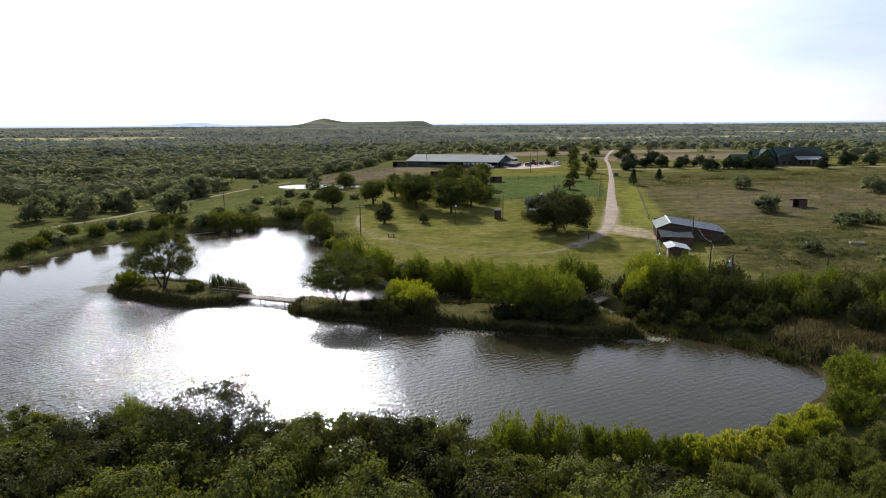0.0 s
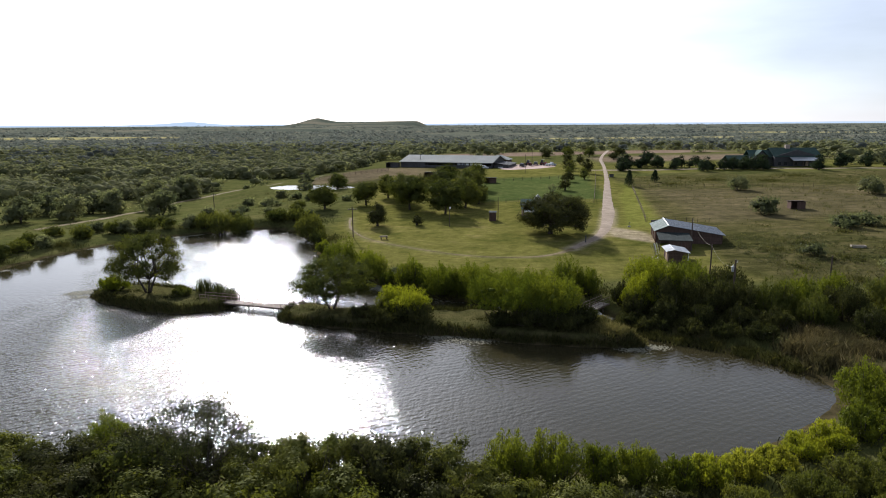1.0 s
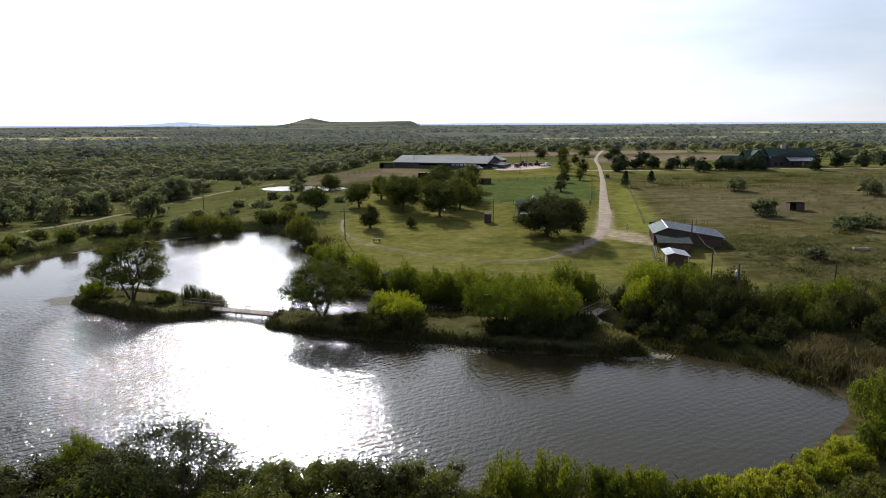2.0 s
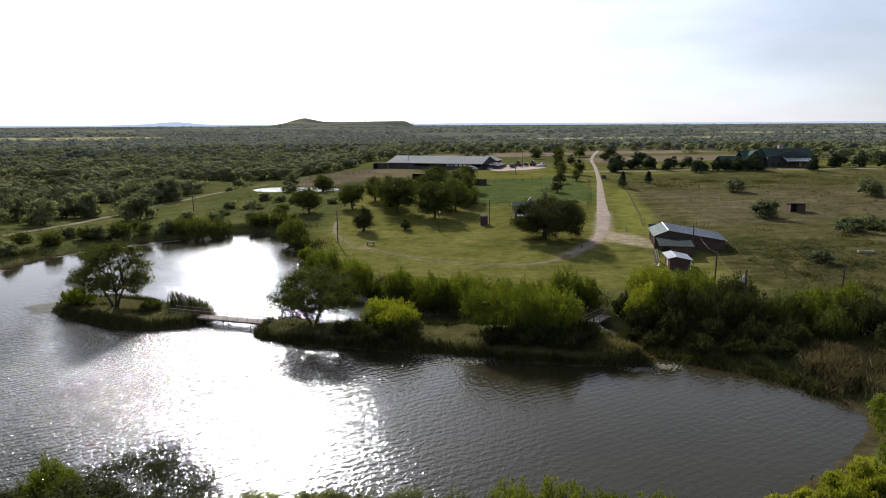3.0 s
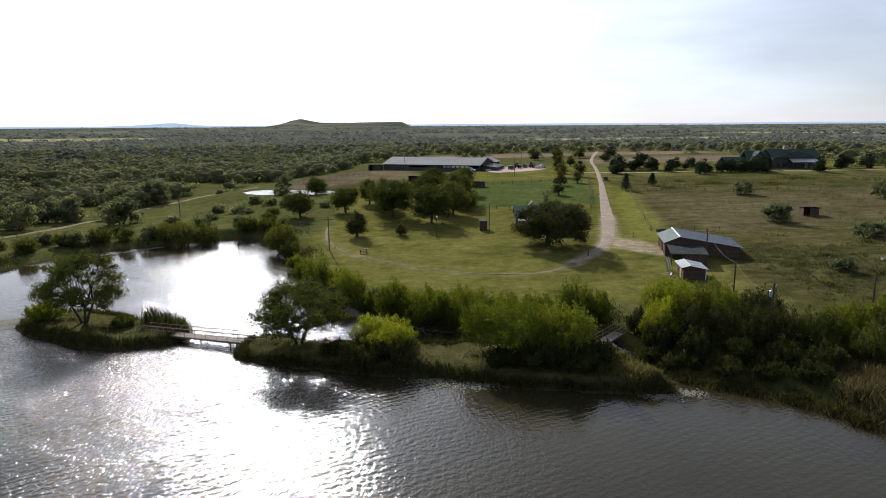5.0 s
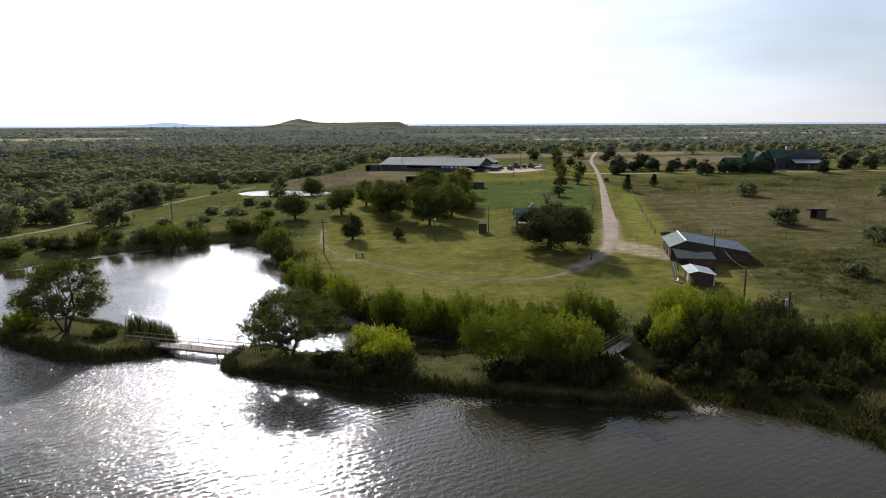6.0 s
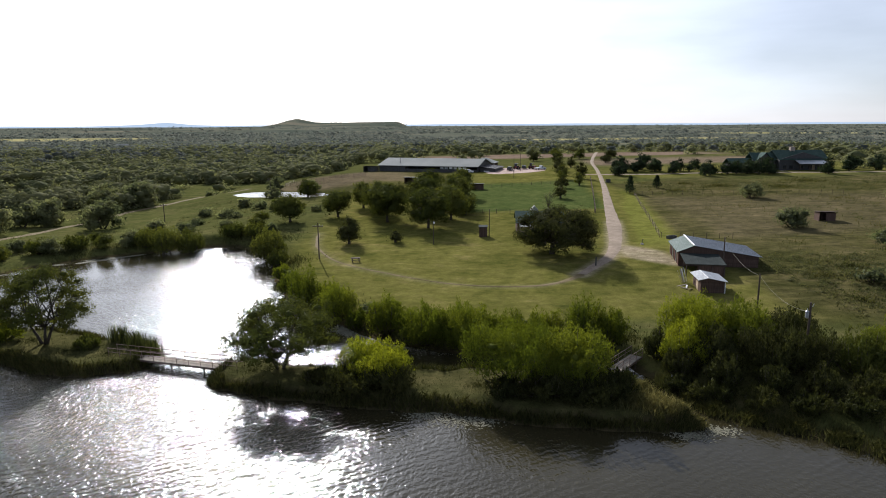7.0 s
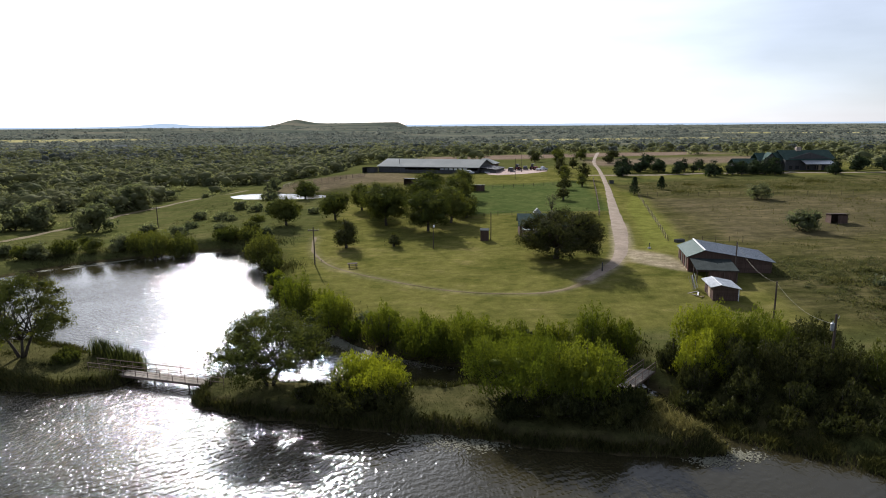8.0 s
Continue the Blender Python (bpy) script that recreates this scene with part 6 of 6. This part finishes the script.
# ---------------------------------------------------------------- poles and lines
def pole(x, y, h, label, arm=False, lamp=False, can=False, name="utility_pole", thick=0.13):
    p = thing(name, on_ground(x, y, 8, 0.3), label, "pole")
    part("pole", tube(bmesh.new(), [(0, 0, 0), (0.02, 0, h * 0.5), (0, 0, h + 0.3)], [thick, thick * 0.88, thick * 0.72], 9), POLE_WOOD, p)
    if arm:
        part("crossarm", boxes((-0.95, 0.95, -0.18, -0.08, h - 0.35, h - 0.22)), POLE_WOOD, p)
        for k in (-0.85, -0.35, 0.35, 0.85):
            part("insulator", tube(bmesh.new(), [(k, -0.13, h - 0.22), (k, -0.13, h - 0.12), (k, -0.13, h - 0.02)], [0.03, 0.055, 0.03], 7), WHITE_TRIM, p)
    if lamp:
        part("lamp_arm", tube(bmesh.new(), [(0, 0, h), (0.1, -0.4, h + 0.12)], [0.03, 0.03], 6), STEEL_GREY, p)
        part("lamp_head", tube(bmesh.new(), [(0.1, -0.4, h + 0.2), (0.1, -0.4, h - 0.02), (0.1, -0.4, h - 0.25)], [0.06, 0.2, 0.15], 10), WHITE_TRIM, p, "white yard lamp head")
    if can:
        t = part("transformer", tube(bmesh.new(), [(-0.36, -0.06, h - 1.35), (-0.36, -0.06, h - 1.28), (-0.36, -0.06, h - 0.62), (-0.36, -0.06, h - 0.55)], [0.15, 0.18, 0.18, 0.11], 12), STEEL_GREY, p, "grey transformer can")
        part("bushing", tube(bmesh.new(), [(-0.36, -0.06, h - 0.56), (-0.36, -0.06, h - 0.32)], [0.05, 0.025], 7), WHITE_TRIM, t)
        part("fuse", tube(bmesh.new(), [(0.1, -0.15, h - 0.1), (0.2, -0.2, h + 0.2)], [0.04, 0.03], 6), WHITE_TRIM, p)
    return p


pole(-22.1, 141.0, 6.8, "wooden utility pole with a crossarm beside the lawn", arm=True)
pole(-0.8, 153.1, 4.9, "slim yard light pole on the lawn", lamp=True, name="yard_light", thick=0.09)
pole(11.2, 159.6, 5.9, "bare wooden pole behind the outhouse", thick=0.1)
pole(43.0, 106.9, 5.3, "wooden service pole before the shed")
pole(46.6, 125.6, 5.8, "wooden pole rising beside the lean-to")
pole(38.6, 88.0, 7.4, "wooden utility pole with a grey transformer", can=True, thick=0.15)
pole(58.3, 99.2, 5.4, "wooden pole among the bank bushes")
pole(-72.8, 193.5, 5.8, "wooden utility pole with a crossarm in rough pasture", arm=True)
pole(-62, 262, 6.5, "wooden utility pole with a crossarm near the creek", arm=True)
pole(30.5, 275, 8, "slim wooden pole in the green paddock", thick=0.1)
pole(37.0, 305, 8, "slim wooden pole near the barn yard", thick=0.1)


def cable(a, b, sag, label="pale sagging service cable"):
    a, b = Vector(a), Vector(b)
    pts = [a.lerp(b, k / 14) - Vector((0, 0, 4 * sag * (k / 14) * (1 - k / 14))) for k in range(15)]
    ob = part("power_cable", tube(bmesh.new(), pts, [0.012] * 15, 5), CABLE)
    return tagged(ob, label, "cable", "service cables")


t1, t2, t3 = (46.6, 125.6, zat(46.6, 125.6) + 5.5), (43.0, 106.9, zat(43, 106.9) + 5.1), (38.4, 88.0, zat(38.6, 88) + 6.4)
cable(t1, t2, 1.0), cable(t2, t3, 0.9)


# ---------------------------------------------------------------- fences and yard things
def fence(line, gap, height, rails, label, railmat=RUST_RAIL, post=0.06, rail=0.012):
    f = thing("fence", Matrix.Identity(4), label, "fence")
    P = [Vector((*p, 0)) for p in line]
    pts = []
    for a, b in zip(P, P[1:]):
        n = max(1, round((b - a).length / gap))
        pts += [a.lerp(b, k / n) for k in range(n)]
    pts.append(P[-1])
    z = ground_height(np.array([p.x for p in pts]), np.array([p.y for p in pts]))
    for p, zz in zip(pts, z):
        p.z = float(zz)
        part("post", tube(bmesh.new(), [(p.x, p.y, p.z - 0.3), (p.x, p.y, p.z + height)], [post, post * 0.85], 6), POLE_WOOD, f)
    for k in range(rails):
        h = height * (k + 0.7) / rails
        part("rail", tube(bmesh.new(), [p + Vector((0, 0, h)) for p in pts], [rail] * len(pts), 4), railmat, f)
    return f


fence([(46.0, 153.5), (48.0, 162), (54.6, 192), (59.3, 214.0), (62, 214.5), (88, 211.5), (118, 207)], 3.0, 1.25, 4, "wire fence with dark posts along the dry field", post=0.055, rail=0.012)
fence([(40.4, 184.6), (48.8, 222), (57.4, 261)], 2.6, 1.25, 3, "dark pipe fence beside the gravel drive", RUST_RAIL, 0.07, 0.035)
fence([(40.2, 185.0), (26, 187), (12, 189), (-2, 192)], 3.2, 1.2, 3, "wire fence across the back of the lawn", post=0.07)
fence([(46.2, 153.2), (50, 152.6), (60, 151)], 2.6, 1.2, 3, "short wire fence behind the shed", post=0.055)
fence([(12, 243), (30, 247), (44, 250)], 3.4, 1.2, 3, "wire fence across the green paddock", post=0.07)
fence([(-62, 286), (-48, 282), (-34, 288), (-30, 296), (-46, 300), (-60, 298), (-62, 286)], 2.6, 1.5, 4, "pipe corral panels round the dirt pens", RUST_RAIL, 0.06, 0.035)
hy = thing("yard_hydrant", on_ground(40.5, 147.7), "dark yard hydrant on a small base", "hydrant")
part("pipe", tube(bmesh.new(), [(0, 0, -0.1), (0, 0, 1.0)], [0.06, 0.05], 8), PAINT_DARK, hy)
part("base", tube(bmesh.new(), [(0, 0, -0.05), (0, 0, 0.22)], [0.34, 0.26], 10), CONCRETE, hy)
part("lever", boxes((-0.03, 0.3, -0.03, 0.03, 0.98, 1.04)), PAINT_DARK, hy)
dp = thing("gate_post", on_ground(27.3, 131.5), "dark upright post beside the shaded drive", "post")
part("post", tube(bmesh.new(), [(0, 0, -0.3), (0, 0, 0.8), (0.01, 0, 1.5)], [0.13, 0.12, 0.11], 8), PAINT_DARK, dp)
part("cap", tube(bmesh.new(), [(0.01, 0, 1.5), (0.01, 0, 1.56)], [0.13, 0.05], 8), PAINT_DARK, dp)
tb = thing("picnic_table", on_ground(-15.0, 138.6, 12), "dark picnic table under the small oak", "table")
part("tabletop", boxes((-0.85, 0.85, -0.4, 0.4, 0.70, 0.76)), POLE_WOOD, tb)
for s in (-1, 1):
    part("bench", boxes((-0.85, 0.85, s * 0.72 - 0.14, s * 0.72 + 0.14, 0.42, 0.47)), POLE_WOOD, tb)
    part("leg_frame", boxes((s * 0.6 - 0.05, s * 0.6 + 0.05, -0.8, 0.8, 0.36, 0.42), (s * 0.6 - 0.05, s * 0.6 + 0.05, -0.45, -0.33, -0.05, 0.7), (s * 0.6 - 0.05, s * 0.6 + 0.05, 0.33, 0.45, -0.05, 0.7)), POLE_WOOD, tb)
mk = thing("marker_stake", on_ground(24.4, 87.4), "short white marker stake on the dark bank", "stake")
part("stake", boxes((-0.07, 0.07, -0.03, 0.03, -0.2, 0.75)), WHITE_TRIM, mk)
tr = thing("water_trough", on_ground(47.2, 151.6, 20), "dark low trough beside the fence", "trough")
part("tub", boxes((0, 2.0, 0, 0.08, 0, 0.6), (0, 2.0, 0.72, 0.8, 0, 0.6), (0, 0.08, 0.08, 0.72, 0, 0.6), (1.92, 2.0, 0.08, 0.72, 0, 0.6), (0.08, 1.92, 0.08, 0.72, 0, 0.35)), PAINT_DARK, tr)

sl = thing("feed_bunk", on_ground(77.4, 123.2, -6), "low weathered timber feed bunk in the weedy field", "trough")
part("bunk", boxes((-1.3, 1.3, -0.4, -0.28, -0.1, 0.42), (-1.3, 1.3, 0.28, 0.4, -0.1, 0.42), (-1.3, -1.18, -0.28, 0.28, -0.1, 0.42), (1.18, 1.3, -0.28, 0.28, -0.1, 0.42), (-1.18, 1.18, -0.28, 0.28, -0.1, 0.22)), TIMBER, sl)


def brush_pile(x, y, label):
    """Felled limbs heaped crosswise, each a bent tapering bar."""
    r = np.random.default_rng(615)
    p = thing("brush_pile", on_ground(x, y, 10), label, "brush pile")
    for _ in range(46):
        cx, cy = r.normal(0, 1.5), r.normal(0, 0.7)
        top = 1.5 * math.exp(-(cx / 2.4) ** 2 - (cy / 1.3) ** 2)
        a, l, z = r.uniform(0, 6.2832), r.uniform(1.0, 2.6), r.uniform(0.05, 0.1 + top)
        u = Vector((math.cos(a), math.sin(a), r.uniform(-0.2, 0.3))) * (l / 2)
        c = Vector((cx, cy, z))
        part("limb", tube(bmesh.new(), [c - u, c + Vector((0, 0, 0.12)), c + u], [0.14, 0.11, 0.05], 5), BARK, p)
    return p


brush_pile(7.2, 211.5, "dark heap of felled limbs behind the lawn trees")


def vehicle(x, y, turn, length, tall, mat, label, name="parked_car", bed=False):
    v = thing(name, on_ground(x, y, turn), label, "vehicle", "vehicles by the barn")
    w = 0.95
    bm = prism(bmesh.new(), [(-length / 2, 0.4), (length / 2, 0.4), (length / 2, 0.95), (length * 0.28, 1.05), (-length / 2, 1.05)], -w, w)
    bmesh.ops.transform(bm, matrix=Matrix.Identity(4), verts=bm.verts)
    part("body", bm, mat, v)
    back = -0.02 if bed else -length * 0.44
    c = part("cab", prism(bmesh.new(), [(back, 1.05), (length * 0.26, 1.05), (length * 0.12, tall), (back + 0.12, tall)], -w + 0.1, w - 0.1), mat, v)
    part("side_window", boxes((back + 0.3, length * 0.12, -w + 0.085, -w + 0.095, 1.15, tall - 0.12)), GLASS_DARK, c)
    for sx in (-0.31, 0.31):
        for sy in (-1, 1):
            t = part("wheel", tube(bmesh.new(), [(sx * length, sy * w - sy * 0.1, 0.36), (sx * length, sy * w + sy * 0.1, 0.36)], [0.36, 0.36], 14), RUBBER, v)
            part("rim", tube(bmesh.new(), [(sx * length, sy * w + sy * 0.1, 0.36), (sx * length, sy * w + sy * 0.115, 0.36)], [0.2, 0.18], 10), STEEL_GREY, t)
    return v


def tractor(x, y, turn, mat, label):
    v = thing("tractor", on_ground(x, y, turn), label, "tractor", "vehicles by the barn")
    part("body", boxes((-0.2, 2.0, -0.4, 0.4, 0.7, 1.5), (-1.1, -0.2, -0.55, 0.55, 0.8, 1.3)), mat, v)
    part("cab", boxes((-1.1, 0.2, -0.7, 0.7, 1.35, 1.42), (-1.1, -1.02, -0.7, 0.7, 1.42, 2.6), (0.12, 0.2, -0.7, -0.62, 1.42, 2.6), (0.12, 0.2, 0.62, 0.7, 1.42, 2.6), (-1.15, 0.28, -0.75, 0.75, 2.6, 2.7)), PAINT_DARK, v)
    for x0, rr in ((-0.75, 0.8), (1.5, 0.5)):
        for s in (-1, 1):
            t = part("wheel", tube(bmesh.new(), [(x0, s * 0.7, rr), (x0, s * 1.1, rr)], [rr, rr], 16), RUBBER, v)
            part("rim", tube(bmesh.new(), [(x0, s * 1.1, rr), (x0, s * 1.12, rr)], [rr * 0.5, rr * 0.45], 10), mat, t)
    return v


vehicle(33.0, 309.5, 70, 4.6, 1.7, PAINT_DARK, "dark parked car on the barn yard")
tractor(36.6, 314.0, 60, PAINT_RED, "red farm tractor parked by the barn")
vehicle(40.0, 315.0, 80, 4.4, 1.7, PAINT_DARK, "dark parked utility car on the barn yard")
tractor(43.6, 313.5, 40, PAINT_RED, "small red tractor on the barn yard")
vehicle(46.6, 309.5, 30, 5.2, 1.8, PAINT_PALE, "pale pickup truck parked on the barn yard", "pickup_truck", True)
vehicle(14.0, 301.5, -18, 4.4, 1.6, PAINT_PALE, "pale car parked beside the barn wall")


# ---------------------------------------------------------------- small things by the water
def pondweed():
    """Pale floating weed and foam gathered along the shores."""
    r = np.random.default_rng(9)
    spots = [(-12, 106.4, 1.0), (-9.6, 103.6, 1.2), (-7, 101.2, 1.3), (-4, 99.4, 1.3), (0, 97.6, 1.2), (-3, 91.3, 0.9), (0, 91.1, 1.0), (3, 91, 0.9), (-19, 93.6, 0.8), (-15, 92.4, 0.8), (-1.5, 80.6, 1.0), (1, 79.8, 1.4), (3.5, 79.2, 1.2),
             (21.8, 76, 0.8), (24.5, 76.8, 0.9), (-80.5, 139.2, 0.9), (-78, 143.6, 0.9), (-75, 147.6, 0.9), (-71, 151.6, 0.9), (-67, 154.2, 0.9), (-84, 126, 0.8), (-85, 118, 0.8), (-59, 99.5, 0.9), (-60.5, 101.5, 1.0), (-52, 106.6, 0.9), (-46, 104.8, 0.8)]
    S = np.array(spots)
    n = 9000
    k = r.choice(len(S), n)
    x, y = S[k, 0] + r.normal(0, 1, n) * S[k, 2], S[k, 1] + r.normal(0, 0.55, n) * S[k, 2]
    # denser bands blown against two shores
    for (ax, ay), (bx, by), wide, m in (((-13.2, 106.0), (-4.2, 99.3), 0.7, 5200), ((-7, 91.6), (4.5, 90.9), 0.4, 3000), ((-71.5, 148.6), (-62.3, 157.2), 0.3, 2600), ((-62, 101.5), (-52, 107.2), 0.8, 3600)):
        t = r.random(m)
        x, y = np.append(x, ax + (bx - ax) * t + r.normal(0, wide, m)), np.append(y, ay + (by - ay) * t + r.normal(0, wide, m))
    keep = ground_height(x, y) < -0.02
    x, y = x[keep], y[keep]
    n = len(x)
    a, s = r.uniform(0, 6.28, n), r.uniform(0.05, 0.16, n)
    c = np.stack([x, y, np.full(n, 0.012) + r.uniform(0, 0.012, n)], 1)
    u = np.stack([np.cos(a) * s, np.sin(a) * s, 0 * s], 1)
    w = np.stack([-np.sin(a) * s * 0.6, np.cos(a) * s * 0.6, 0 * s], 1)
    v = np.stack([c - u, c - w, c + u, c + w], 1).reshape(-1, 3)
    return tagged(new("pondweed", fine_mesh("pondweed", v, np.arange(4 * n).reshape(-1, 4), [WEED])), "pale floating weed along the pond's edge", "water plants", kind="stuff")


WEED = surface("pondweed", (0.13, 0.125, 0.085), (0.22, 0.21, 0.15), 2, 0.8, 0, 20, 0.002)
pondweed()
for i, (x, y, a, l) in enumerate([(9.2, 85.6, 15, 2.4), (10.4, 84.6, 160, 1.6), (14.2, 83.2, 35, 1.4), (16.0, 83.6, 110, 1.2), (6.8, 84.4, 70, 1.5)]):
    lg = thing("fallen_branch", on_ground(x, y, a), "pale dead branch lying on the islet", "branch", "fallen branches")
    part("branch", tube(bmesh.new(), [(-l / 2, 0, 0.1), (0, 0.08, 0.14), (l / 2, -0.05, 0.22)], [0.09, 0.08, 0.04], 7), TIMBER, lg)
    part("twig", tube(bmesh.new(), [(0, 0.08, 0.14), (l * 0.2, 0.4, 0.4)], [0.04, 0.015], 5), TIMBER, lg)
st = thing("stump", pose(-46.4, 160.6, -0.4), "dark dead stump standing in the pond", "stump")
part("stump", tube(bmesh.new(), [(0, 0, -0.6), (0, 0, 0.4), (0.1, 0, 0.95)], [0.4, 0.34, 0.3], 9), BARK, st)
part("root", tube(bmesh.new(), [(0.1, 0, 0.5), (0.9, 0.1, 0.75)], [0.16, 0.06], 6), BARK, st)
